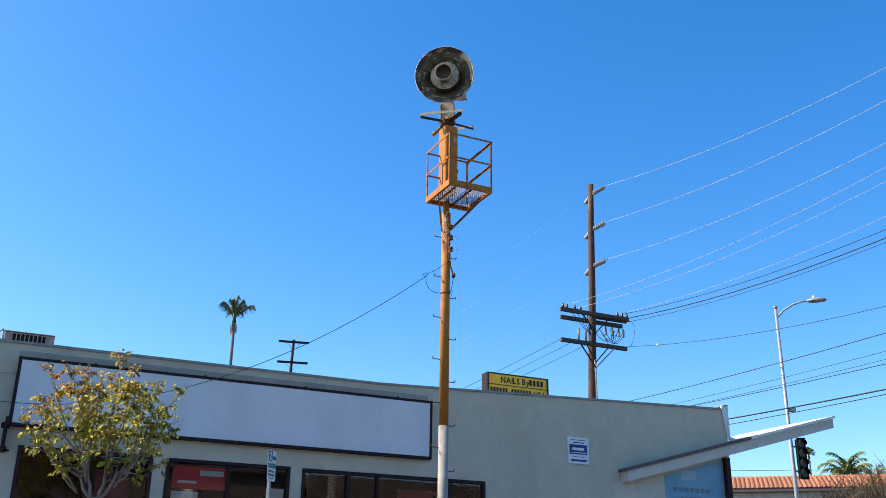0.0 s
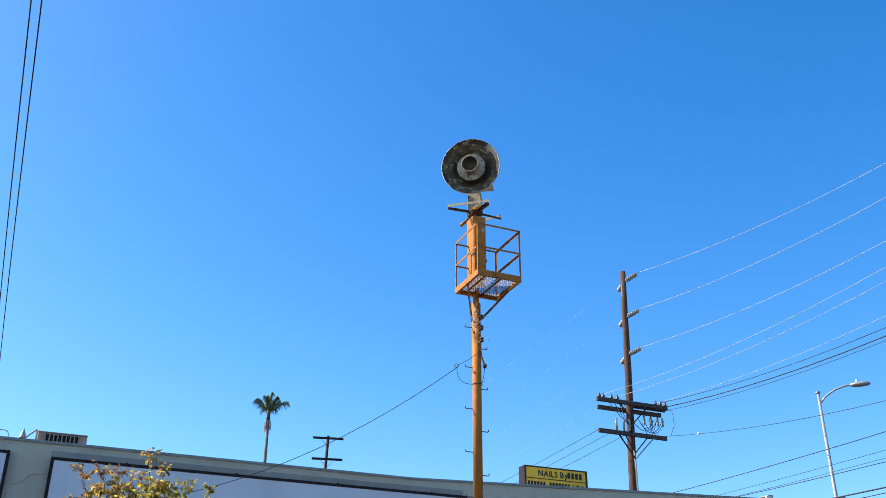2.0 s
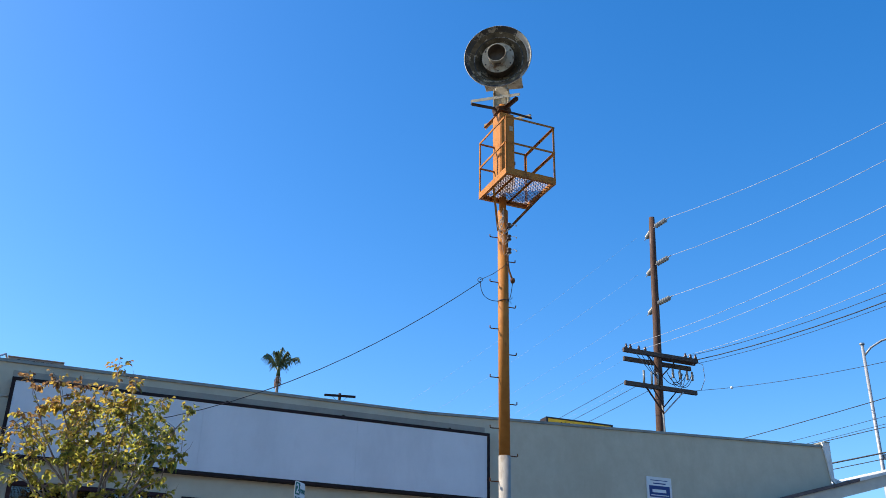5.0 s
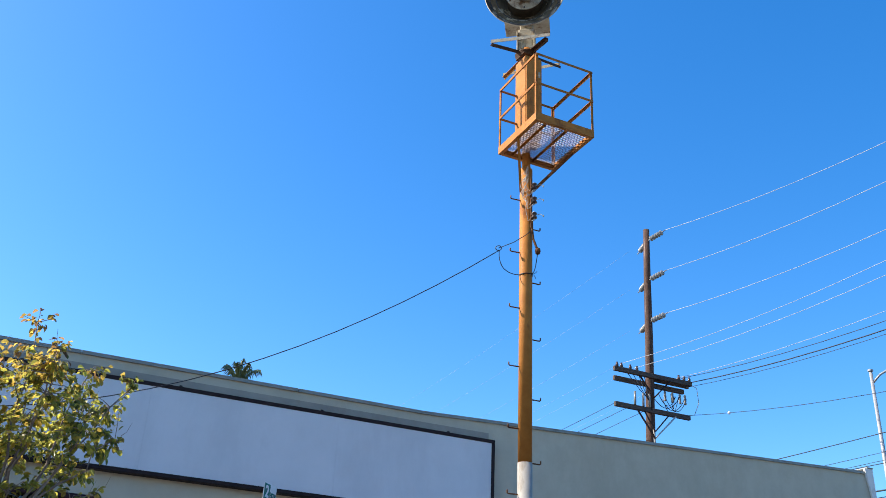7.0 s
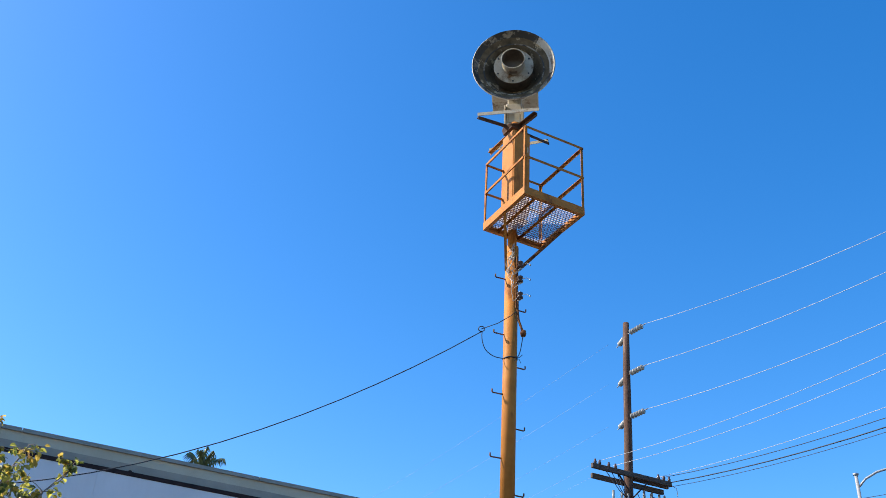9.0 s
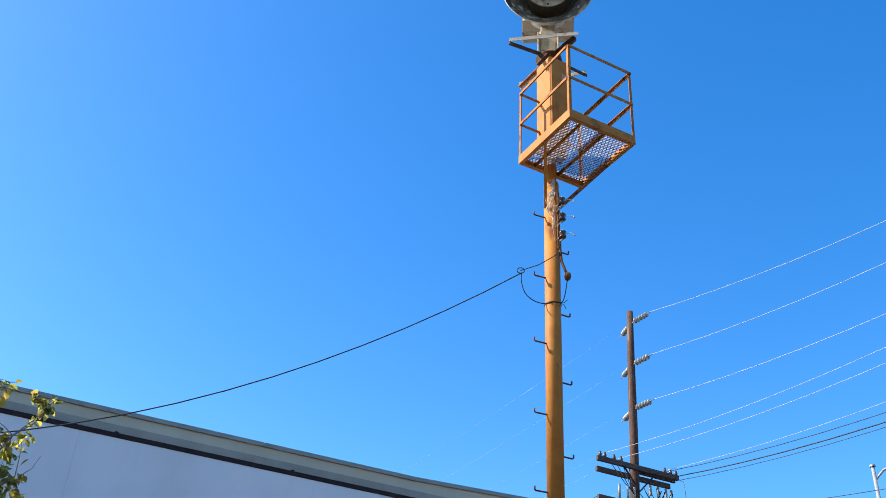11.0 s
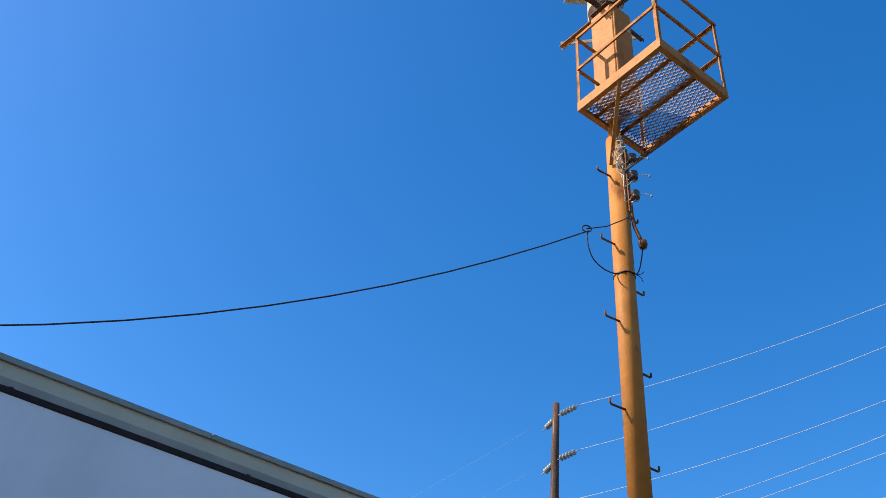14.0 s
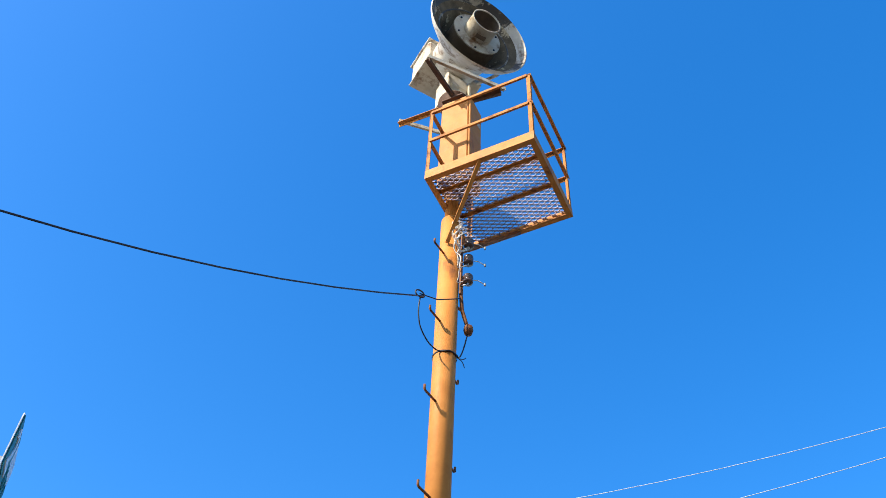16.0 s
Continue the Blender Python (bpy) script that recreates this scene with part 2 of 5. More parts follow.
ASPHALT = surface("asphalt", (0.04, 0.04, 0.042), (0.06, 0.06, 0.06), 3, 0.9, stain=(0.03, 0.03, 0.03), stain_scale=0.4, bump=0.6, bump_scale=120)
CONCRETE = surface("pavement_concrete", (0.32, 0.31, 0.29), (0.4, 0.385, 0.36), 4, 0.9, stain=(0.25, 0.24, 0.22), stain_scale=0.9, bump=0.3, bump_scale=100)
ROOFING = surface("roll_roofing", (0.3, 0.29, 0.27), (0.38, 0.37, 0.35), 4, 0.9, bump=0.3)
ROOF_SHADOW = surface("roof_shadow_brown", (0.10, 0.075, 0.07), (0.15, 0.11, 0.10), 6, 0.8, bump=0.2)
CANOPY_WHITE = surface("canopy_white_paint", (0.68, 0.66, 0.61), (0.75, 0.73, 0.68), 4, 0.7, stain=(0.5, 0.46, 0.4), stain_scale=2.5, bump=0.15)
# fascia toned darker than CANOPY_WHITE for its shaded side
CANOPY_FASCIA = surface("canopy_fascia_shaded_tan", (0.53, 0.48, 0.40), (0.60, 0.55, 0.46), 3, 0.8, stain=(0.42, 0.36, 0.29), stain_scale=2.0, bump=0.2, stain_stretch=(0.4, 1, 1))
TILE_ROOF = surface("clay_roof_tile", (0.36, 0.13, 0.06), (0.46, 0.2, 0.10), 5, 0.8, bump=0.2, vary=0.2)
FAR_WALL = surface("far_plaster", (0.42, 0.37, 0.31), (0.5, 0.45, 0.38), 2, 0.9, bump=0.1)
DRY_BRUSH = surface("dry_twigs", (0.10, 0.065, 0.035), (0.17, 0.12, 0.06), 3, 0.9, bump=0.0)
AC_METAL = surface("beige_sheet_metal", (0.22, 0.18, 0.155), (0.29, 0.245, 0.21), 5, 0.6, 0.1, stain=(0.2, 0.15, 0.11), stain_scale=4, bump=0.1)
BLACK_PLASTIC = surface("black_housing", (0.008, 0.008, 0.009), (0.014, 0.014, 0.015), 5, 0.55, bump=0.05, spec=0.1)
LENS_DARK = surface("unlit_signal_lens", (0.03, 0.022, 0.02), (0.045, 0.03, 0.028), 5, 0.2, bump=0.0)
# near-black colour stands in for the dimness inside the shop
INTERIOR = surface("painted_dim_interior", (0.006, 0.005, 0.005), (0.016, 0.012, 0.011), 1.5, 0.9, bump=0.0, spec=0.1)


# ---- building blocks ----
def thing(name, at, label, category, group="", kind="", turn=0.0):
    ob = new(name)
    ob.empty_display_size = 0.2
    ob.matrix_world = pose(*at, 0, 0, turn)
    return tagged(ob, label, category, group, kind)


def part(name, bm, material, parent=None, label="", smooth=False):
    me = bpy.data.meshes.new(name)
    bmesh.ops.recalc_face_normals(bm, faces=bm.faces)
    bm.to_mesh(me)
    bm.free()
    me.materials.append(material)
    if smooth:
        me.shade_smooth()
    ob = new(name, me)
    if parent:
        ob.parent = parent
    if label:
        ob["label"] = label
    return ob


def soften(bm, w, segments=1):
    bmesh.ops.bevel(bm, geom=bm.edges[:], offset=w, segments=segments, affect='EDGES', clamp_overlap=True)
    return bm


def box(bm, lo, hi, m=None):
    vs = [bm.verts.new((x, y, z)) for x in (lo[0], hi[0]) for y in (lo[1], hi[1]) for z in (lo[2], hi[2])]
    for f in ((0, 1, 3, 2), (4, 6, 7, 5), (0, 4, 5, 1), (2, 3, 7, 6), (0, 2, 6, 4), (1, 5, 7, 3)):
        bm.faces.new([vs[i] for i in f])
    if m is not None:
        bmesh.ops.transform(bm, matrix=m, verts=vs)
    return bm


def nb():
    return bmesh.new()


def bbox(lo, hi, bevel=0.0, m=None):
    bm = box(nb(), lo, hi, m)
    return soften(bm, bevel) if bevel else bm


def axes_between(a, b):
    a, b = Vector(a), Vector(b)
    d = (b - a).normalized()
    side = d.cross(Vector((0, 0, 1)))
    side = side.normalized() if side.length > 1e-4 else Vector((1, 0, 0))
    return a, b, d, side, side.cross(d)


def bar(bm, a, b, w, h):
    """A straight bar of section w (level) by h (upright)."""
    a, b, d, s, u = axes_between(a, b)
    vs = [bm.verts.new(p + s * (w / 2 * i) + u * (h / 2 * j)) for p in (a, b) for i, j in ((-1, -1), (1, -1), (1, 1), (-1, 1))]
    bm.faces.new(vs[:4])
    bm.faces.new(vs[7:3:-1])
    for i in range(4):
        j = (i + 1) % 4
        bm.faces.new((vs[i], vs[4 + i], vs[4 + j], vs[j]))
    return bm


def angle_iron(bm, a, b, w, t, flip=1):
    """An L section: one level leg, one upright leg."""
    a, b, d, s, u = axes_between(a, b)
    bar(bm, a + u * (w / 2 - t / 2), b + u * (w / 2 - t / 2), w, t)
    bar(bm, a + s * flip * (w / 2 - t / 2) - u * t / 2, b + s * flip * (w / 2 - t / 2) - u * t / 2, t, w - t)
    return bm


def tube(bm, pts, r, n=8, r_end=None, cap=True):
    pts = [Vector(p) for p in pts]
    rings, side = [], None
    for i, p in enumerate(pts):
        d = (pts[min(i + 1, len(pts) - 1)] - pts[max(i - 1, 0)]).normalized()
        if side is None:
            side = d.orthogonal().normalized()
        side = (side - d * side.dot(d)).normalized()
        up = d.cross(side)
        rr = r if r_end is None else r + (r_end - r) * i / (len(pts) - 1)
        rings.append([bm.verts.new(p + (side * math.cos(2 * math.pi * k / n) + up * math.sin(2 * math.pi * k / n)) * rr) for k in range(n)])
    for a, b in zip(rings, rings[1:]):
        for k in range(n):
            f = bm.faces.new((a[k], a[(k + 1) % n], b[(k + 1) % n], b[k]))
            f.smooth = n > 5
    if cap:
        bm.faces.new(rings[0][::-1])
        bm.faces.new(rings[-1])
    return bm


def lathe(bm, profile, n=48, m=None, closed=False):
    """Turns (radius, height) pairs about z."""
    rings = []
    for r, z in profile:
        rings.append([bm.verts.new((r * math.cos(2 * math.pi * k / n), r * math.sin(2 * math.pi * k / n), z)) for k in range(n)])
    pairs = list(zip(rings, rings[1:])) + ([(rings[-1], rings[0])] if closed else [])
    for a, b in pairs:
        for k in range(n):
            f = bm.faces.new((a[k], a[(k + 1) % n], b[(k + 1) % n], b[k]))
            f.smooth = True
    if m is not None:
        bmesh.ops.transform(bm, matrix=m, verts=[v for ring in rings for v in ring])
    return bm


def disc(bm, r, z0, z1, n=32, m=None):
    ring0 = [bm.verts.new((r * math.cos(2 * math.pi * k / n), r * math.sin(2 * math.pi * k / n), z0)) for k in range(n)]
    ring1 = [bm.verts.new((r * math.cos(2 * math.pi * k / n), r * math.sin(2 * math.pi * k / n), z1)) for k in range(n)]
    bm.faces.new(ring0[::-1])
    bm.faces.new(ring1)
    for k in range(n):
        bm.faces.new((ring0[k], ring0[(k + 1) % n], ring1[(k + 1) % n], ring1[k]))
    if m is not None:
        bmesh.ops.transform(bm, matrix=m, verts=ring0 + ring1)
    return bm


def smooth_line(pts, n=5):
    """A rounded line through the points."""
    pts = [Vector(p) for p in pts]
    out = []
    for i in range(len(pts) - 1):
        p0, p1, p2, p3 = pts[max(i - 1, 0)], pts[i], pts[i + 1], pts[min(i + 2, len(pts) - 1)]
        for k in range(n):
            t = k / n
            out.append(0.5 * (2 * p1 + (p2 - p0) * t + (2 * p0 - 5 * p1 + 4 * p2 - p3) * t * t + (3 * p1 - p0 - 3 * p2 + p3) * t ** 3))
    return out + [pts[-1]]


def hanging(a, b, sag, n=24):
    a, b = Vector(a), Vector(b)
    return [a.lerp(b, i / n) - Vector((0, 0, 4 * sag * (i / n) * (1 - i / n))) for i in range(n + 1)]


def lettering(name, text, size, m, material, parent, wide=1.0):
    """Raised letters, one object a letter."""
    x = 0.0
    for ch in text:
        x += 0.3 * size * wide if ch == " " else letter(name, ch, size, m @ Matrix.Translation((x, 0, 0)), material, parent, wide) + 0.07 * size * wide


def letter(name, text, size, m, material, parent, wide):
    cu = bpy.data.curves.new(name, 'FONT')
    cu.body, cu.size, cu.extrude, cu.resolution_u = text, size, 0.0015, 2
    cu.offset = size * 0.028
    tmp = bpy.data.objects.new(name, cu)
    scene.collection.objects.link(tmp)
    bpy.context.view_layer.update()
    me = bpy.data.meshes.new_from_object(tmp.evaluated_get(bpy.context.evaluated_depsgraph_get()))
    bpy.data.objects.remove(tmp)
    low, top = min(v.co.x for v in me.vertices), max(v.co.x for v in me.vertices)
    me.transform(m @ Matrix.Diagonal((wide, 1, 1, 1)) @ Matrix.Translation((-low, 0, 0)))
    me.materials.clear()
    me.materials.append(material)
    ob = new(name, me)
    ob.parent = parent
    return (top - low) * wide


def wall_grid(name, x0, x1, z0, top, y0, y1, openings, material, breaks=()):
    """A wall from y0 (front) to y1 with real openings (xa, xb, za, zb); top(x) is its upper edge."""
    xs = sorted({x0, x1, *breaks, *(v for o in openings for v in o[:2])})
    zs = sorted({z0, *(v for o in openings for v in o[2:])}) + [None]
    bm = nb()
    cache = {}

    def v(i, j, y):
        if (i, j, y) not in cache:
            cache[i, j, y] = bm.verts.new((xs[i], y, top(xs[i]) if zs[j] is None else zs[j]))
        return cache[i, j, y]

    def solid(i, j):
        if not (0 <= i < len(xs) - 1 and 0 <= j < len(zs) - 1):
            return False
        xm = (xs[i] + xs[i + 1]) / 2
        zm = (zs[j] + (zs[j + 1] if zs[j + 1] is not None else zs[j] + 0.2)) / 2
        return not any(a < xm < b and c < zm < d for a, b, c, d in openings)

    for i in range(len(xs) - 1):
        for j in range(len(zs) - 1):
            if not solid(i, j):
                continue
            bm.faces.new((v(i, j, y0), v(i + 1, j, y0), v(i + 1, j + 1, y0), v(i, j + 1, y0)))
            bm.faces.new((v(i, j, y1), v(i, j + 1, y1), v(i + 1, j + 1, y1), v(i + 1, j, y1)))
            for di, dj, a, b in ((-1, 0, (i, j), (i, j + 1)), (1, 0, (i + 1, j), (i + 1, j + 1)), (0, -1, (i, j), (i + 1, j)), (0, 1, (i, j + 1), (i + 1, j + 1))):
                if not solid(i + di, j + dj):
                    bm.faces.new((v(*a, y0), v(*b, y0), v(*b, y1), v(*a, y1)))
    return tagged(part(name, bm, material), kind="structure")


# ---- ground and setting ----
bm = nb()
for a in (-1500, 1500):
    for b in (-1500, 1500):
        bm.verts.new((a, b, -0.16))
vs = list(bm.verts)
bm.faces.new((vs[0], vs[2], vs[3], vs[1]))
tagged(part("ground", bm, ASPHALT), "dark grey asphalt of the street and lots", "ground", kind="structure")
tagged(part("pavement", bbox((-40, 14.25, -0.155), (21.5, 18.1, 0.0), 0.02), CONCRETE), "grey concrete pavement along the shop front", "pavement", kind="structure")
tagged(part("pavement", bbox((-40, -7.0, -0.155), (21.5, -2.5, 0.0), 0.02), CONCRETE), "grey concrete pavement across the street", "pavement", kind="structure")

WALL_Y, RIGHT_X, LEFT_X = 18.1, 17.42, -12.0


def parapet(x):
    return 5.33 if x < 8.0 else 5.33 + 0.038 * (x - 8.0)


WINDOWS = [(-5.6, -1.55, 0.7, 3.6), (-1.0, 0.6, 0.7, 3.64), (1.24, 3.56, 0.3, 3.51), (3.8, 6.19, 0.7, 3.48), (6.43, 10.53, 0.7, 3.47)]
tagged(wall_grid("wall_front", LEFT_X, RIGHT_X, 0.0, parapet, WALL_Y, WALL_Y + 0.25, WINDOWS, STUCCO, breaks=(8.0, 10.0, 12.0, 14.0)),
       "beige-grey stucco shop front with a long parapet", "wall")
tagged(part("wall_side", bbox((RIGHT_X - 0.25, WALL_Y + 0.25, 0), (RIGHT_X, 35.0, parapet(RIGHT_X))), STUCCO), "stucco side wall", "wall", kind="structure")
tagged(part("wall_side", bbox((LEFT_X, WALL_Y + 0.25, 0), (LEFT_X + 0.25, 35.0, 5.3)), STUCCO), "stucco side wall", "wall", kind="structure")
tagged(part("wall_back", bbox((LEFT_X + 0.25, 34.75, 0), (RIGHT_X - 0.25, 35.0, 5.3)), STUCCO), "stucco back wall", "wall", kind="structure")
tagged(part("ceiling", bbox((LEFT_X + 0.25, WALL_Y + 0.25, 4.6), (RIGHT_X - 0.25, 34.75, 4.8)), ROOFING), "flat roof deck behind the parapet", "roof", kind="structure")
# unseen floor and partition, near black so the windows stay dark
tagged(part("floor", bbox((LEFT_X + 0.25, WALL_Y + 0.25, -0.1), (RIGHT_X - 0.25, 34.75, 0.02)), INTERIOR), "shop floor, near black for the dim interior", "floor", kind="structure")
tagged(part("wall_inner", bbox((LEFT_X + 0.25, 22.0, 0.02), (RIGHT_X - 0.25, 22.1, 4.6)), INTERIOR), "near-black partition added to keep the shop dim", "wall", kind="structure")

# strip as long as the sign, darker than the stucco around it
tagged(part("trim", bbox((1.0, WALL_Y - 0.005, 5.052), (9.14, WALL_Y - 0.001, 5.185)), STUCCO_DARKER), "darker strip of stucco above the long fascia sign", "wall paint", kind="structure")

# coping: lengths of sheet metal along the parapet
cop = thing("coping", (0, WALL_Y, 0), "thin grey sheet-metal coping along the parapet", "coping", kind="structure")
edges = [LEFT_X, -9.0, -6.0, -3.0, 0.0, 3.0, 6.0, 8.0, 11.0, 14.0, RIGHT_X + 0.02]
for a, b in zip(edges, edges[1:]):
    bm = nb()
    a2, b2 = a + 0.004, b - 0.004
    for y0, y1, d0, d1 in ((-0.03, 0.285, 0.004, 0.022), (-0.03, -0.006, -0.026, 0.004)):
        v8 = [bm.verts.new((x, y, parapet(x) + d)) for x in (a2, b2) for y in (y0, y1) for d in (d0, d1)]
        for f in ((0, 1, 3, 2), (4, 6, 7, 5), (0, 4, 5, 1), (2, 3, 7, 6), (0, 2, 6, 4), (1, 5, 7, 3)):
            bm.faces.new([v8[i] for i in f])
    part("coping_length", bm, COPING, cop)

def sign_cabinet(name, x0, x1, z0, z1, seams, label):
    """A long blank panel in a dark frame, standing off the wall."""
    t = thing(name, (0, WALL_Y, 0), label, "sign panel", group="blank fascia signs")
    w, dep = 0.055, 0.14
    part("body", bbox((x0 + 0.01, -dep + 0.03, z0 + 0.01), (x1 - 0.01, -0.002, z1 - 0.01)), FRAME_DARK, t)
    for lo, hi in (((x0, -dep - 0.012, z1 - w), (x1, -0.002, z1)), ((x0, -dep - 0.012, z0), (x1, -0.002, z0 + w)),
                   ((x0, -dep - 0.012, z0 + w), (x0 + w, -0.002, z1 - w)), ((x1 - w, -dep - 0.012, z0 + w), (x1, -0.002, z1 - w))):
        part("frame_rail", bbox(lo, hi, 0.006), FRAME_DARK, t, "dark brown metal edge")
    xs = [x0 + w, *seams, x1 - w]
    for a, b in zip(xs, xs[1:]):
        part("panel", bbox((a + 0.0007, -dep, z0 + w), (b - 0.0007, -dep + 0.028, z1 - w)), PANEL_WHITE, t, "blank white panel, faintly stained")
    x = x0 + 1.3
    while x < x1:
        part("clip", disc(nb(), 0.022, z1 - 0.004, z1 + 0.03, 10, Matrix.Translation((x, -dep * 0.6, 0))), FRAME_DARK, t)
        x += 2.03
    return t


sign_cabinet("fascia_sign", 1.01, 9.18, 3.82, 5.05, (3.96, 6.62), "long blank white fascia sign in a dark frame")
sign_cabinet("fascia_sign", -7.6, 0.33, 3.87, 5.09, (-4.9, -2.2), "blank white fascia sign beside the dark blade sign")


def shop_window(i, x0, x1, z0, z1, mullions, mat, label):
    w = thing("window_%d" % i, (0, WALL_Y, 0), label, "window", group="shop windows", kind="structure")
    f, y0, y1 = 0.065, -0.02, 0.12
    for lo, hi in (((x0, y0, z1 - f), (x1, y1, z1)), ((x0, y0, z0), (x1, y1, z0 + f)), ((x0, y0, z0 + f), (x0 + f, y1, z1 - f)), ((x1 - f, y0, z0 + f), (x1, y1, z1 - f))):
        part("window_frame", bbox(lo, hi, 0.006), mat, w)
    xs = [x0 + f, *mullions, x1 - f]
    for m in mullions:
        part("mullion", bbox((m - 0.03, y0 + 0.01, z0 + f), (m + 0.03, y1 - 0.01, z1 - f), 0.004), mat, w)
    for a, b in zip(xs, xs[1:]):
        p = part("pane", bbox((a + 0.001, 0.05, z0 + f), (b - 0.001, 0.058, z1 - f)), GLASS, w)
        p.visible_shadow = False
    return w


shop_window(1, *WINDOWS[0], (-4.4,), MAROON, "shop window with a maroon frame")
shop_window(2, *WINDOWS[1], (), MAROON, "wide shop window with a maroon frame")
shop_window(3, *WINDOWS[2], (2.45,), MAROON, "shop entrance glazing with a maroon frame behind the tree")
shop_window(4, *WINDOWS[3], (4.98,), FRAME_DARK, "dark-framed shop window with posters inside")
shop_window(5, *WINDOWS[4], (7.4, 8.05, 9.66), FRAME_DARK, "long dark-framed shop window reflecting the street")


def poster(x0, x1, z0, z1, mat, label, bars=()):
    p = thing("poster", (0, WALL_Y + 0.066, 0), label, "poster", group="posters in the window")
    part("sheet", bbox((x0, 0, z0), (x1, 0.004, z1)), mat, p)
    for a, b, c, d, m2 in bars:
        part("print", bbox((a, -0.004, c), (b, -0.001, d)), m2, p)


poster(3.95, 4.95, 2.95, 3.36, RED_PAPER, "red paper poster inside the shop window", ((4.45, 4.9, 3.2, 3.3, POSTER_PALE), (4.05, 4.4, 3.05, 3.1, POSTER_PALE)))
poster(3.95, 4.45, 2.3, 2.9, POSTER_PALE, "pale lettered poster inside the shop window", ((4.0, 4.38, 2.62, 2.72, SIGN_BLACK), (4.05, 4.3, 2.45, 2.5, SIGN_BLACK)))
poster(5.75, 6.1, 2.5, 3.05, POSTER_PALE, "pale notice with a red drawing in the window", ((5.82, 6.02, 2.7, 2.78, RED_PAPER),))
poster(8.5, 9.3, 2.3, 3.2, RED_CLOTH, "dark red curtain panel inside the window")
poster(2.6, 3.2, 1.2, 3.2, RED_CLOTH, "dark red panel inside the entrance glazing")

# purple panel added behind the glass, standing in for its sky reflection
bd = thing("window_blind", (0, WALL_Y, 0), "purple panel added behind the glass for its sky reflection", "blind")
part("cloth", bbox((-0.93, 0.09, 0.78), (0.53, 0.1, 3.56)), REFLECTED_PURPLE, bd)
part("bottom_rail", bbox((-0.93, 0.085, 0.74), (0.53, 0.105, 0.779), 0.004), FRAME_DARK, bd)
part("head_box", bbox((-0.93, 0.075, 3.53), (0.53, 0.115, 3.574), 0.004), FRAME_DARK, bd)

# blade sign on a bracket between the windows
bl = thing("blade_sign", (0.98, WALL_Y, 0), "dark maroon projecting blade sign on a wall bracket", "sign")
part("board", bbox((-0.02, -0.56, 3.38), (0.02, -0.03, 3.88), 0.008), MAROON, bl)
for y0, y1 in ((-0.575, -0.561), (-0.029, -0.012)):
    part("edge_strip", bbox((-0.028, y0, 3.36), (0.028, y1, 3.9), 0.004), FRAME_DARK, bl)
part("bottom_strip", bbox((-0.026, -0.56, 3.362), (0.026, -0.03, 3.379)), FRAME_DARK, bl)
for z in (3.42, 3.83):
    part("wall_plate", bbox((-0.07, -0.011, z - 0.05), (0.07, -0.001, z + 0.05), 0.004), FRAME_DARK, bl)
part("bracket", tube(nb(), [(0.018, -0.05, 3.4), (0.12, -0.05, 3.4)], 0.018, 8), FRAME_DARK, bl)
part("bracket", tube(nb(), [(0.0, -0.576, 3.8), (0.0, -0.62, 3.8)], 0.02, 8), FRAME_DARK, bl)
part("bracket", tube(nb(), [(0.0, -0.576, 3.45), (0.0, -0.62, 3.45)], 0.02, 8), FRAME_DARK, bl)

# bent conduit on the stucco between the two fascia signs
cd = thing("wall_conduit", (0, WALL_Y, 0), "thin bent stucco-coloured conduit between the fascia signs", "conduit")
part("pipe", tube(nb(), smooth_line([(0.34, -0.014, 4.56), (0.52, -0.014, 4.57), (0.62, -0.014, 4.61), (0.7, -0.014, 4.72), (0.78, -0.014, 4.755), (1.0, -0.014, 4.77)]), 0.011, 8), STUCCO_TAN, cd)
for x, z in ((0.48, 4.567), (0.88, 4.762)):
    part("strap", bbox((x - 0.015, -0.028, z - 0.022), (x + 0.015, -0.001, z + 0.022), 0.003), STUCCO_TAN, cd)

# realtor's sign on the stucco
rs = thing("notice_board", (12.93, WALL_Y, 4.31), "white notice board with a navy band on the wall", "sign")
part("board", bbox((-0.275, -0.03, -0.295), (0.275, -0.001, 0.295), 0.004), SIGN_WHITE, rs)
for lo, hi in (((-0.285, -0.036, 0.28), (0.285, -0.001, 0.3)), ((-0.285, -0.036, -0.3), (0.285, -0.001, -0.28)), ((-0.285, -0.036, -0.28), (-0.27, -0.001, 0.28)), ((0.27, -0.036, -0.28), (0.285, -0.001, 0.28))):
    part("edge_strip", bbox(lo, hi), SIGN_WHITE, rs)
part("band", bbox((-0.24, -0.034, -0.09), (0.24, -0.031, 0.13)), SIGN_BLUE, rs, "navy blue printed band")
part("emblem", bbox((-0.17, -0.038, 0.0), (0.15, -0.0345, 0.06)), SIGN_WHITE, rs)
part("print", bbox((-0.21, -0.038, -0.06), (0.21, -0.0345, -0.045)), SIGN_WHITE, rs)
for a, b, z, h in ((-0.2, 0.2, 0.235, 0.014), (-0.14, 0.15, 0.175, 0.022), (-0.16, 0.16, -0.145, 0.012), (-0.2, 0.22, -0.225, 0.045)):
    part("print", bbox((a, -0.034, z - h / 2), (b, -0.031, z + h / 2)), SIGN_BLUE, rs)

# upright flashing at the parapet's end
ef = thing("end_flashing", (RIGHT_X, WALL_Y, 0), "pale upright flashing capping the end of the parapet", "flashing")
bm = nb()
out = [(-0.16, 5.76), (0.05, 5.76), (0.05, 5.0), (0.32, 4.93), (0.5, 4.95), (0.5, 4.88), (0.1, 4.84), (-0.02, 4.95), (-0.07, 5.3)]
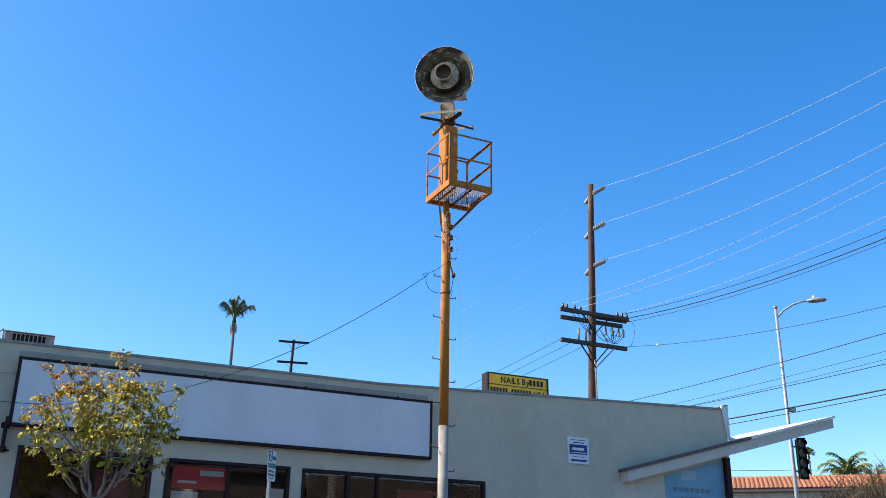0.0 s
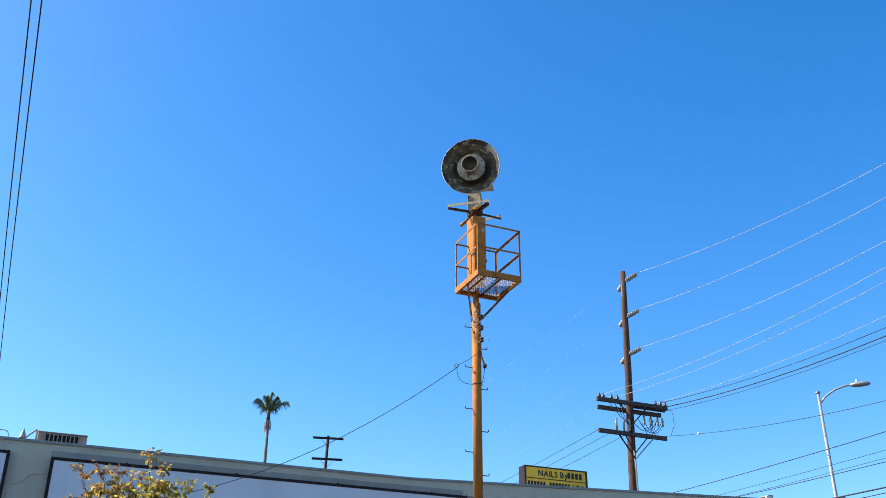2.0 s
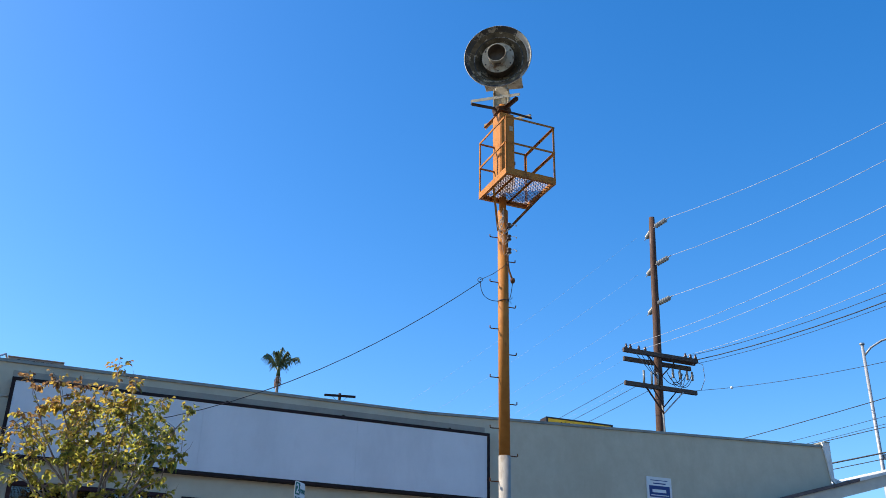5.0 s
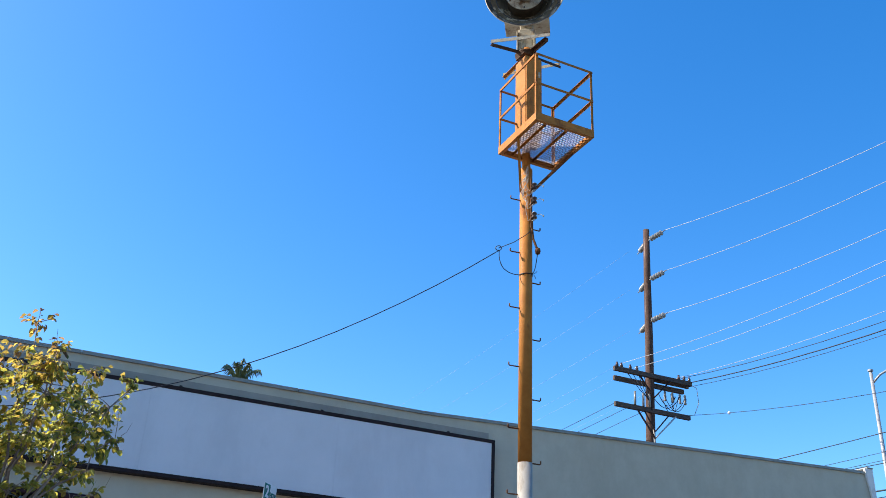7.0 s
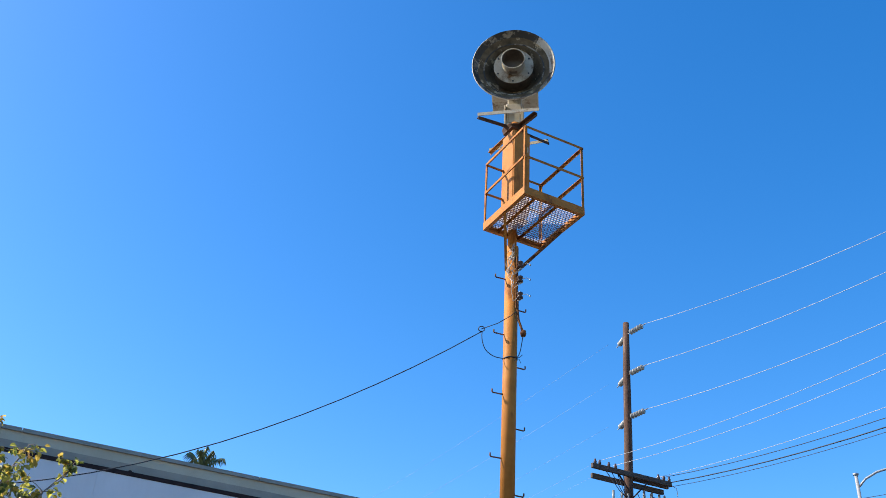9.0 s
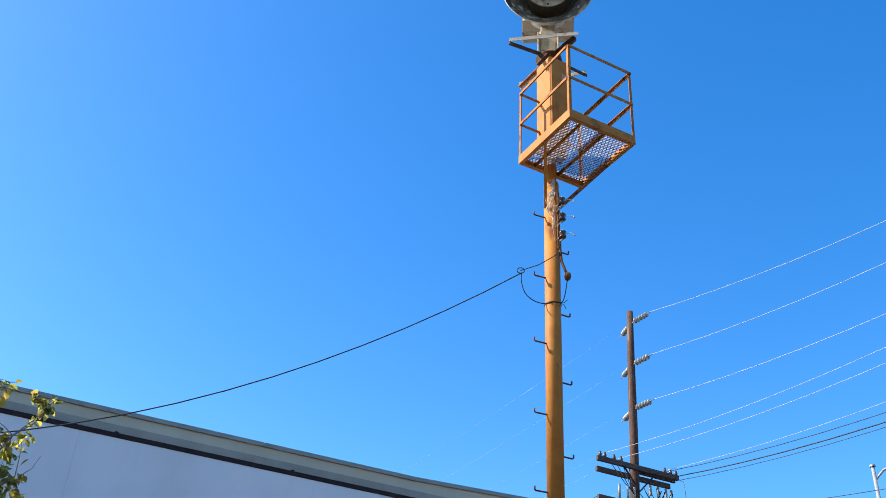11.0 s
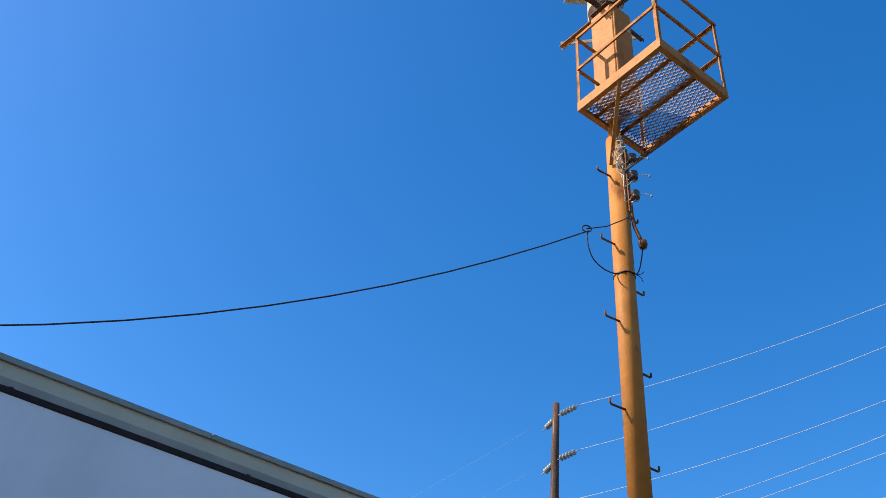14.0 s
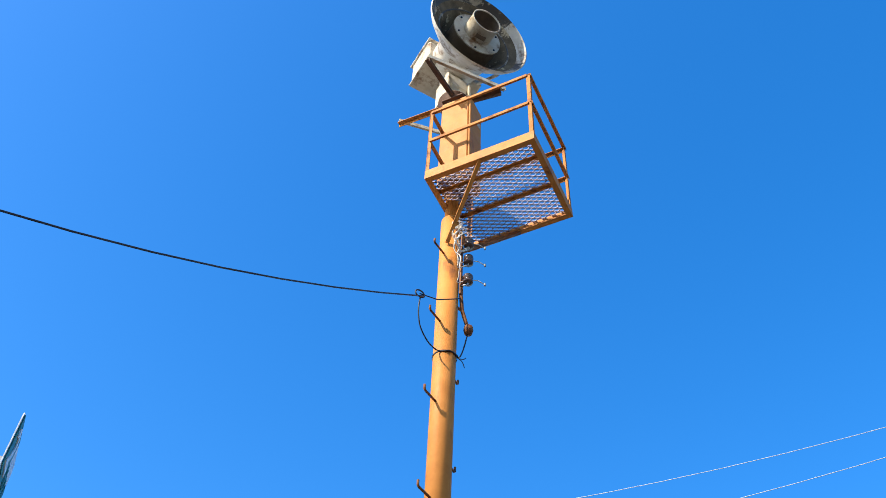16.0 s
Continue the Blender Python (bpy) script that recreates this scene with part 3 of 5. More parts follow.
f0, f1 = [[bm.verts.new((x, y, z)) for x, z in out] for y in (-0.05, -0.012)]
bm.faces.new(f0)
bm.faces.new(f1[::-1])
for k in range(len(out)):
    bm.faces.new((f0[k], f1[k], f1[(k + 1) % len(out)], f0[(k + 1) % len(out)]))
part("flashing_strip", bm, CANOPY_WHITE, ef)
part("cap", bbox((-0.1, -0.06, 5.761), (0.06, 0.3, 5.79), 0.006), COPING, ef)

# slanted canopy at the corner
can = thing("canopy", (0, WALL_Y, 0), "slanted white corner canopy rising past the wall end", "canopy")


def slant(bm, xa, xb, y0, y1, d0, d1):
    z = lambda x: 4.0 + 0.268 * (x - 14.22)
    v8 = [bm.verts.new((x, y, z(x) + d)) for x in (xa, xb) for y in (y0, y1) for d in (d0, d1)]
    for f in ((0, 1, 3, 2), (4, 6, 7, 5), (0, 4, 5, 1), (2, 3, 7, 6), (0, 2, 6, 4), (1, 5, 7, 3)):
        bm.faces.new([v8[i] for i in f])
    return bm


part("slab", slant(nb(), 14.1, 20.85, -0.28, -0.006, -0.3, -0.06), CANOPY_FASCIA, can, "tan sloping fascia, its shade put into the colour")
part("slab", slant(nb(), RIGHT_X + 0.006, 20.75, -0.005, 3.2, -0.28, -0.06), CANOPY_WHITE, can, "white painted sloping deck")
# shadow line along the wall painted as a dark strip, white past it
part("roof_edge", slant(nb(), 14.03, 17.9, -0.33, -0.008, -0.055, 0.012), ROOF_SHADOW, can, "dark edge strip, the roof shadow line in its colour")
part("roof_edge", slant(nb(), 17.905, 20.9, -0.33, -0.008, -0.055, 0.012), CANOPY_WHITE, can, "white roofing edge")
part("deck", slant(nb(), RIGHT_X + 0.01, 20.9, -0.005, 3.25, -0.055, 0.02), CANOPY_WHITE, can, "sunlit white deck")
part("post", bbox((17.16, -0.16, 0.0), (17.3, -0.02, 4.45), 0.01), FRAME_DARK, can, "dark corner post")

mur = thing("painted_panel", (0, WALL_Y, 0), "faded blue painted sign area under the canopy", "painted sign")
bm = nb()
v8 = [bm.verts.new((x, y, z)) for x, zt in ((15.35, 3.92), (17.15, 4.4)) for y in (-0.006, -0.001) for z in (0.6, zt)]
for f in ((0, 1, 3, 2), (4, 6, 7, 5), (0, 4, 5, 1), (2, 3, 7, 6), (0, 2, 6, 4), (1, 5, 7, 3)):
    bm.faces.new([v8[i] for i in f])
part("paint", bm, MURAL, mur)
for a, b, z, h in ((15.6, 16.75, 3.62, 0.1), (15.8, 16.7, 3.42, 0.08), (15.65, 16.8, 3.24, 0.045)):
    for k in range(7):
        xa = a + (b - a) * k / 7
        part("print", bbox((xa, -0.011, z - h / 2), (xa + (b - a) / 7 * 0.75, -0.007, z + h / 2)), LETTER_GREY, mur)
part("patch", bbox((15.85, -0.012, 3.85), (16.3, -0.007, 4.08)), MURAL_PALE, mur)
tagged(part("trim", bbox((13.9, WALL_Y - 0.006, 0.0), (15.35, WALL_Y - 0.001, 3.66)), STUCCO_TAN), "tan painted stucco patch", "wall paint", kind="structure")

# ---- roof things ----
ac = thing("rooftop_unit", (1.22, 21.3, 4.8), "beige rooftop air unit with a slatted grille", "air conditioner")
part("casing", bbox((-0.5, 0.03, 0.1), (0.5, 1.1, 1.5), 0.015), AC_METAL, ac)
part("curb", bbox((-0.55, 0.0, 0.0), (0.55, 1.15, 0.1)), ROOFING, ac)
part("lid", bbox((-0.505, 0.01, 1.5), (0.505, 1.11, 1.515), 0.004), AC_METAL, ac)
part("grille_backing", bbox((-0.36, 0.012, 0.85), (0.34, 0.028, 1.46)), BLACK_PLASTIC, ac)
for k in range(9):
    x = -0.355 + k * 0.084
    part("slat", bbox((x, -0.012, 0.85), (x + 0.02, 0.011, 1.46)), AC_METAL, ac)
part("pipe", tube(nb(), [(-0.52, -0.02, 1.2), (-0.52, -0.02, 1.46), (-0.54, -0.12, 1.5), (-0.74, -1.62, 0.92), (-0.76, -1.76, 0.86)], 0.02, 8), GALV, ac)
vp = thing("roof_vent", (0.46, 19.5, 4.8), "small cone-capped roof vent pipe", "vent")
part("pipe", tube(nb(), [(0, 0, 0), (0, 0, 0.92)], 0.04, 10), GALV, vp)
part("cap", lathe(nb(), [(0.07, 0.9), (0.06, 0.94), (0.005, 1.08)], 12), GALV, vp)

ns = thing("roof_sign", (19.2, 31.4, 0.3), "yellow two-line letter sign in a black box", "sign")
part("casing", bbox((-1.38, 0.0, 8.16), (1.38, 0.42, 9.1), 0.02), FRAME_DARK, ns)
for lo, hi in (((-1.38, -0.05, 9.05), (1.38, -0.001, 9.1)), ((-1.38, -0.05, 8.63), (1.38, -0.001, 8.655)), ((-1.38, -0.05, 8.16), (1.38, -0.001, 8.21)),
               ((-1.38, -0.05, 8.21), (-1.3, -0.001, 9.05)), ((1.3, -0.05, 8.21), (1.38, -0.001, 9.05))):
    part("frame_strip", bbox(lo, hi), SIGN_BLACK, ns)
part("face", bbox((-1.3, -0.03, 8.655), (1.3, -0.001, 9.05)), SIGN_YELLOW, ns, "yellow letter panel")
part("face", bbox((-1.3, -0.03, 8.21), (1.3, -0.001, 8.63)), SIGN_YELLOW, ns, "yellow letter panel")
lettering("letter", "NAILS By", 0.32, Matrix.Translation((-0.78, -0.034, 8.74)) @ pose(0, 0, 0, 90), SIGN_BLACK, ns, 0.95)
for k in range(4):
    part("print", bbox((0.5 + k * 0.17, -0.036, 8.74), (0.62 + k * 0.17, -0.0305, 8.965)), SIGN_BLACK, ns)
for k in range(14):
    if k != 6:
        part("print", bbox((-1.24 + k * 0.133, -0.036, 8.3), (-1.145 + k * 0.133, -0.0305, 8.53)), SIGN_BLACK, ns)
lettering("letter", "USA", 0.33, Matrix.Translation((0.7, -0.034, 8.3)) @ pose(0, 0, 0, 90), SIGN_BLACK, ns, 0.85)
for x in (-0.9, 0.9):
    part("post", bbox((x - 0.06, 0.1, -0.48), (x + 0.06, 0.25, 8.16)), FRAME_DARK, ns)

# ---- siren on its pole ----
PX, PY = 8.12, 15.235
si = thing("siren_tower", (PX, PY, 0), "orange steel siren pole with a railed service platform", "siren pole")
PR = 0.088
part("base_plate", bbox((-0.22, -0.22, 0.0), (0.22, 0.22, 0.03), 0.004), GALV, si)
part("lower_pole", tube(nb(), [(0, 0, 0.02), (0, 0, 4.02)], PR + 0.004, 28), POLE_WHITE, si, "weathered white lower pole")
part("upper_pole", tube(nb(), [(0, 0, 4.02), (0, 0, 8.15)], PR, 28), ORANGE, si, "orange painted upper pole")
part("pole_cap", lathe(nb(), [(PR, 8.15), (PR * 0.97, 8.18), (0.055, 8.21), (0.055, 8.4)], 28), ORANGE, si)
part("mast", tube(nb(), [(0.0, 0.0, 8.2), (0.0, 0.0, 10.3)], 0.06, 20), ORANGE, si)
left_step, right_step = Vector((-0.229, 0.026, 0)), Vector((0.218, -0.01, 0))


def step(v, z):
    d = v.normalized()
    a = Vector((0, 0, z)) + d * (PR - 0.01)
    b = Vector((0, 0, z)) + v
    part("step", tube(nb(), [a, b - d * 0.012, b + Vector((0, 0, 0.01)), b + Vector((0, 0, 0.045))], 0.009, 8), RUSTY_ORANGE, si)


for k in range(7):
    step(left_step, 7.67 - 0.808 * k)
    step(right_step, 7.26 - 0.808 * k)
# platform
X0, X1, Y0, Y1, PZ = 7.70 - PX, 8.62 - PX, 14.27 - PY, 15.30 - PY, 8.345
dk = part("deck_frame", bbox((X0 + 0.02, Y0 + 0.02, PZ + 0.1), (X0 + 0.03, Y0 + 0.03, PZ + 0.11)), ORANGE, si)
for a, b, f in (((X0, Y0), (X1, Y0), 1), ((X0, Y1), (X1, Y1), -1), ((X0, Y0), (X0, Y1), -1), ((X1, Y0), (X1, Y1), 1)):
    bm = nb()
    along_x = a[1] == b[1]
    t, h, leg = 0.008, 0.115, 0.05
    if along_x:
        s = 1 if f > 0 else -1
        box(bm, (a[0], min(a[1], a[1] + s * t), PZ), (b[0], max(a[1], a[1] + s * t), PZ + h))
        box(bm, (a[0] + t, min(a[1] + s * t, a[1] + s * leg), PZ), (b[0] - t, max(a[1] + s * t, a[1] + s * leg), PZ + t))
    else:
        s = 1 if f < 0 else -1
        box(bm, (min(a[0], a[0] + s * t), a[1] + t, PZ), (max(a[0], a[0] + s * t), b[1] - t, PZ + h))
        box(bm, (min(a[0] + s * t, a[0] + s * leg), a[1] + leg, PZ), (max(a[0] + s * t, a[0] + s * leg), b[1] - leg, PZ + t))
    part("edge_channel", bm, ORANGE, dk)
ym = (Y0 + Y1) / 2
for f in (0.24, 0.6):
    x = X0 + f * (X1 - X0)
    part("cross_bar", angle_iron(nb(), (x, Y0 + 0.01, PZ + 0.055), (x, Y1 - 0.01, PZ + 0.055), 0.028, 0.006), RAIL_ORANGE, dk)
# expanded metal: strands crossing as diamonds
bm = nb()
nx, ny = 42, 22
zt = PZ + 0.094
gx, gy = (X1 - X0 - 0.02) / nx, (Y1 - Y0 - 0.02) / ny
for j in range(ny):
    for i in range(nx):
        if (i + j) % 2:
            continue
        x, y = X0 + 0.01 + i * gx, Y0 + 0.01 + j * gy
        bar(bm, (x, y, zt - 0.006), (x + gx, y + gy, zt + 0.006), 0.009, 0.009)
        bar(bm, (x + gx, y, zt - 0.006), (x, y + gy, zt + 0.006), 0.009, 0.009)
part("expanded_metal_deck", bm, MESH_STEEL, dk, "rusty expanded metal deck")
# guard rail
gr = part("guard_rail", bbox((X0 + 0.004, Y0 + 0.004, PZ + 0.116), (X0 + 0.04, Y0 + 0.04, 9.435)), RAIL_ORANGE, si)
ZR, ZM = 9.415, 8.93
w = 0.036
for x, y in ((X1 - w, Y0 + 0.004), (X0 + 0.004, Y1 - w), (X1 - w, Y1 - w)):
    bm = nb()
    fx, fy = (0 if x < 0 else w - 0.007), (0 if y < -0.5 else w - 0.007)
    box(bm, (x, y + fy, PZ + 0.01), (x + w - 0.004, y + fy + 0.006, 9.435))
    box(bm, (x + fx, y, PZ + 0.01), (x + fx + 0.006, y + w - 0.004, 9.435))
    part("rail_post", bm, RAIL_ORANGE, gr)
for z in (ZR, ZM):
    for a, b, f in (((X0, Y0 + 0.01), (X1, Y0 + 0.01), 1), ((X0 + 0.01, Y0 + 0.03), (X0 + 0.01, Y1 - 0.02), -1), ((X1 - 0.01, Y0 + 0.03), (X1 - 0.01, Y1 - 0.02), 1)):
        part("rail", angle_iron(nb(), (*a, z), (*b, z), 0.036, 0.006, f), RAIL_ORANGE, gr)
    part("rail", angle_iron(nb(), (X0 + 0.02, Y1 - 0.01, z), (-0.06, Y1 - 0.01, z), 0.036, 0.006), RAIL_ORANGE, gr)
    part("rail", angle_iron(nb(), (0.06, Y1 - 0.01, z), (X1 - 0.02, Y1 - 0.01, z), 0.036, 0.006), RAIL_ORANGE, gr)
part("brace", bar(nb(), (-PR - 0.01, -0.02, 7.78), (X0 + 0.015, ym - 0.02, PZ + 0.02), 0.035, 0.012), ORANGE, si)
part("brace", bar(nb(), (PR + 0.01, -0.02, 7.86), (X1 - 0.015, ym - 0.02, PZ + 0.02), 0.035, 0.03), RUSTY_ORANGE, si)

# control cabinet
cb = part("control_cabinet", bbox((-0.135, -0.2, 8.62), (0.135, 0.1, 10.02), 0.008), ORANGE, si, "tall orange steel control cabinet")
part("cabinet_door", bbox((-0.128, -0.222, 8.66), (0.128, -0.202, 9.98), 0.006), ORANGE, cb)
part("latch", bbox((0.142, -0.19, 9.02), (0.16, -0.16, 9.09), 0.004), RUSTY_ORANGE, cb)
part("cabinet_bracket", bbox((-0.19, -0.12, 8.575), (0.17, 0.06, 8.615), 0.004), RUSTY_ORANGE, cb)
part("door_label", bbox((0.03, -0.2265, 9.66), (0.1, -0.2225, 9.76)), HORN_CREAM, cb, "small faded label")

# cross frame under the siren
cf = part("cross_frame", bbox((-0.12, -0.12, 10.12), (0.12, 0.12, 10.145), 0.004), DARK_IRON, si)
ZA = 10.19
tips = {"w": (-0.58, 0.06), "s": (0.06, -0.47), "n": (-0.02, 0.68), "e": (0.60, 0.02)}
for k, (x, y) in tips.items():
    d = Vector((x, y, 0)).normalized() * 0.05
    part("arm", angle_iron(nb(), (d.x, d.y, ZA), (x, y, ZA), 0.06 if k in "ws" else 0.045, 0.008, -1 if k in "ws" else 1), DARK_IRON if k in "wse" else RAIL_ORANGE, cf)
part("diagonal", angle_iron(nb(), (-0.58, 0.06, ZA + 0.06), (0.1, -0.5, ZA + 0.06), 0.055, 0.008), HORN_CREAM, cf, "cream bar with rust runs")
part("diagonal", angle_iron(nb(), (-0.02, 0.68, ZA + 0.06), (0.6, 0.02, ZA + 0.06), 0.05, 0.008), HORN_CREAM, cf, "cream bar with rust runs")

# siren head, turned to face the street
AX = math.degrees(math.atan2(-0.83, -0.56)) + 90      # local -y is the horn's way
hd = thing("siren_horn", (PX + 0.015, PY + 0.04, 10.2), "weathered round siren horn with a cream housing", "siren", turn=AX)
H0 = 0.84                                            # horn axis height over the frame
aim = pose(0, -0.51, H0, 98)                          # lathe z points along local -y
part("pedestal", bbox((-0.115, -0.07, 0.02), (0.115, 0.14, 0.47), 0.012), HORN_WHITE, hd, "white pedestal casting")
part("pedestal_neck", bbox((-0.1, 0.0, 0.471), (0.1, 0.2, 0.752), 0.01), HORN_CREAM, hd)
for x in (-0.141, 0.116):
    part("pedestal_rib", bbox((x, -0.1, 0.03), (x + 0.025, 0.17, 0.42), 0.004), HORN_CREAM, hd)
part("pedestal_panel", bbox((-0.09, -0.082, 0.1), (0.09, -0.071, 0.27), 0.004), HORN_CREAM, hd)
part("turntable", lathe(nb(), [(0.0, -0.2), (0.075, -0.2), (0.085, -0.13), (0.17, 0.0), (0.17, 0.018), (0.0, 0.018)], 28), DARK_IRON, hd, "dark flared bearing casting")
part("housing", bbox((-0.335, 0.04, 0.78), (0.335, 0.44, 1.18), 0.02), HORN_CREAM, hd, "boxy cream motor housing with rust runs")
part("housing_lid", bbox((-0.355, 0.02, 1.18), (0.355, 0.47, 1.205), 0.006), HORN_WHITE, hd)
part("housing_flange", bbox((-0.35, 0.03, 0.754), (0.35, 0.455, 0.778), 0.005), HORN_CREAM, hd)
R0 = 0.60
part("horn_shell", lathe(nb(), [(R0, 0.0), (R0 + 0.008, -0.012), (R0 - 0.004, -0.035), (0.55, -0.1), (0.45, -0.2), (0.34, -0.3), (0.31, -0.36), (0.29, -0.44), (0.28, -0.58)], 72, aim), HORN_WHITE, hd, "white outer shell with rust runs")
part("horn_lip", lathe(nb(), [(R0, 0.0), (R0 - 0.012, -0.01), (R0 - 0.03, -0.04), (0.525, -0.085)], 72, aim), HORN_LIP, hd, "flaking cream and dark lip")
bm = nb()                                             # sunlit crescent of the lip, put on as a white strip
arc = [radians(-14 + 5 * k) for k in range(14)]
rows_ = [[bm.verts.new(aim @ Vector((r * math.cos(a), r * math.sin(a), z))) for a in arc] for r, z in ((R0 - 0.004, 0.0015), (R0 - 0.016, -0.0085), (R0 - 0.034, -0.038), (0.521, -0.082))]
for ra, rb in zip(rows_, rows_[1:]):
    for k in range(13):
        bm.faces.new((ra[k], ra[k + 1], rb[k + 1], rb[k])).smooth = True
part("lip_patch", bm, HORN_WHITE, hd, "sunlit crescent of the lip, painted white")
part("horn_bowl", lathe(nb(), [(0.525, -0.085), (0.45, -0.135), (0.43, -0.14), (0.38, -0.2), (0.33, -0.3), (0.0, -0.34)], 72, aim), HORN_DARK, hd, "dark bowl with peeling paint")
part("bowl_ring", lathe(nb(), [(0.449, -0.132), (0.44, -0.124), (0.43, -0.136)], 72, aim), HORN_LIP, hd)
part("rust_patch", bbox((-0.055, -0.17, 0.0), (0.06, -0.158, 0.05), 0, aim), THROAT, hd, "brown rust patch under the throat")
part("hub_plate", disc(nb(), 0.29, -0.075, -0.06, 56, aim), HORN_CREAM, hd, "cream hub plate with bolts")
part("hub_drum", disc(nb(), 0.283, -0.33, -0.076, 48, aim), THROAT, hd)
part("throat", lathe(nb(), [(0.164, -0.06), (0.166, 0.0), (0.166, 0.125), (0.171, 0.13), (0.171, 0.142), (0.16, 0.142), (0.157, 0.13)], 48, aim), HORN_CREAM, hd, "cream throat cylinder with a rust stain")
part("throat_lining", lathe(nb(), [(0.1575, 0.132), (0.156, -0.04), (0.0, -0.045)], 48, aim), THROAT, hd)
for k in range(6):
    a = math.pi / 3 * k + 0.5
    part("bolt", disc(nb(), 0.013, -0.06, -0.05, 8, aim @ Matrix.Translation((0.255 * math.cos(a), 0.255 * math.sin(a), 0))), SIGN_BLACK, hd)
part("stay", tube(nb(), [aim @ Vector((0.33, -0.42, -0.12)), (0.3, 0.06, 0.79)], 0.018, 8), HORN_WHITE, hd)

# wiring on the pole
wr = thing("pole_wiring", (PX, PY, 0), "tangle of pale wires and insulators below the platform", "wiring")
part("rack", bbox((0.005, -0.112, 7.22), (0.035, -0.098, 8.0)), RUSTY_ORANGE, wr)
for k, z in enumerate((7.84, 7.62, 7.38)):
    m = Matrix.Translation((0.03, -0.165, z))
    ins = part("insulator_spool", lathe(nb(), [(0.012, -0.045), (0.04, -0.04), (0.042, -0.02), (0.026, -0.005), (0.026, 0.005), (0.042, 0.02), (0.04, 0.04), (0.012, 0.045)], 20, m), INSULATOR_DARK, wr, "dark brown spool insulator")
    part("spool_pin", tube(nb(), [(0.03, -0.165, z - 0.07), (0.03, -0.165, z + 0.07)], 0.008, 6), GALV, ins)
    part("spool_arm", tube(nb(), [(0.02, -0.105, z - 0.06), (0.03, -0.17, z - 0.06)], 0.008, 6), GALV, ins)
    part("wire_tail", tube(nb(), [(0.05, -0.2, z), (0.085, -0.23, z + 0.015), (0.11, -0.28, z - 0.03)], 0.004, 6), WIRE_WHITE, wr)
    part("wire_tip", disc(nb(), 0.009, -0.012, 0.012, 8, Matrix.Translation((0.11, -0.28, z - 0.03))), INSULATOR, wr)
rnd = random.Random(4)
for k in range(8):
    zt, zb = 8.2 - 0.03 * k, rnd.choice((7.84, 7.62, 7.38)) - rnd.uniform(0.0, 0.25) * (k % 3 == 0)
    ph, am, turns = rnd.uniform(0, 6.3), rnd.uniform(0.1, 0.35), rnd.uniform(1.2, 2.2)
    pts = []
    for i in range(17):
        t = i / 16
        e = math.sin(math.pi * t)
        ang = -1.8 - 0.5 * e + am * e * math.sin(ph + 6.28 * turns * t)
        rad = PR + 0.01 + (0.045 + 0.006 * k) * e * (1 + 0.5 * math.sin(ph * 2 + 9 * t))
        pts.append((rad * math.cos(ang), rad * math.sin(ang), zt + (zb - 0.06 - zt) * t + 0.03 * e * math.sin(ph + 11 * t)))
    pts.append((0.03, -0.15, zb))
    part("loose_wire", tube(nb(), smooth_line(pts, 3), 0.0042, 6), WIRE_WHITE, wr, "pale insulated wire")
part("conduit", tube(nb(), [(0.035, -0.1, 7.45), (0.035, -0.105, 7.2), (0.05, -0.11, 7.06), (0.08, -0.13, 6.95), (0.095, -0.14, 6.9)], 0.016, 10), RUSTY_ORANGE, wr, "short orange conduit")
part("weatherhead", lathe(nb(), [(0.0, -0.045), (0.03, -0.04), (0.04, 0.0), (0.034, 0.035), (0.0, 0.045)], 16, Matrix.Translation((0.1, -0.145, 6.87))), RUSTY_ORANGE, wr)
part("tie_wire", tube(nb(), [(-0.41, 0.02, 6.857), (-0.2, -0.02, 6.98), (-0.05, -0.1, 7.1), (0.02, -0.105, 7.18)], 0.005, 6), WIRE_BLACK, wr)
part("drip_loop", tube(nb(), smooth_line([(-0.40, 0.02, 6.83), (-0.395, 0.03, 6.75), (-0.37, 0.04, 6.67), (-0.325, 0.045, 6.60), (-0.255, 0.04, 6.555), (-0.18, 0.03, 6.535), (-0.1, 0.0, 6.53), (-0.07, -0.075, 6.53), (0.0, -0.1, 6.535), (0.06, -0.09, 6.56), (0.085, -0.11, 6.65), (0.1, -0.14, 6.83)]), 0.0055, 8), WIRE_BLACK, wr)
for q, (dx, dz) in enumerate(((0.05, -0.07), (0.07, 0.05), (-0.04, -0.06))):
    part("wire_tail", tube(nb(), smooth_line([(0.03, -0.098, 6.53), (0.03 + dx * 0.6, -0.12, 6.53 + dz * 0.3), (0.03 + dx, -0.13, 6.53 + dz)], 3), 0.0035, 6), WIRE_BLACK, wr)
part("wrap", lathe(nb(), [(PR + 0.003, 6.53), (PR + 0.009, 6.537), (PR + 0.003, 6.544)], 24), WIRE_BLACK, wr)
ring = [(-0.41 + 0.035 * math.cos(a), 0.02 - 0.02 * math.cos(a), 6.857 + 0.035 * math.sin(a)) for a in (2 * math.pi * k / 14 for k in range(15))]
part("ring", tube(nb(), ring, 0.006, 6), WIRE_BLACK, wr)

# service cable from the pole along the shop front
cab = thing("overhead_cable", (0, PY, 0), "black service cable sagging from the siren pole", "cable")
line = [(x, -0.015 + 0.2654 * (7.7 - x), 4.168 - 0.201 * x + 0.0806 * x ** 2 - 0.0013 * x ** 3) for x in (7.7 - 0.4 * k for k in range(25))]
part("cable", tube(nb(), line + [(-2.3, 2.65, 5.07), (-2.6, 2.74, 5.17), (-2.9, 2.82, 5.24)], 0.006, 8), WIRE_BLACK, cab)
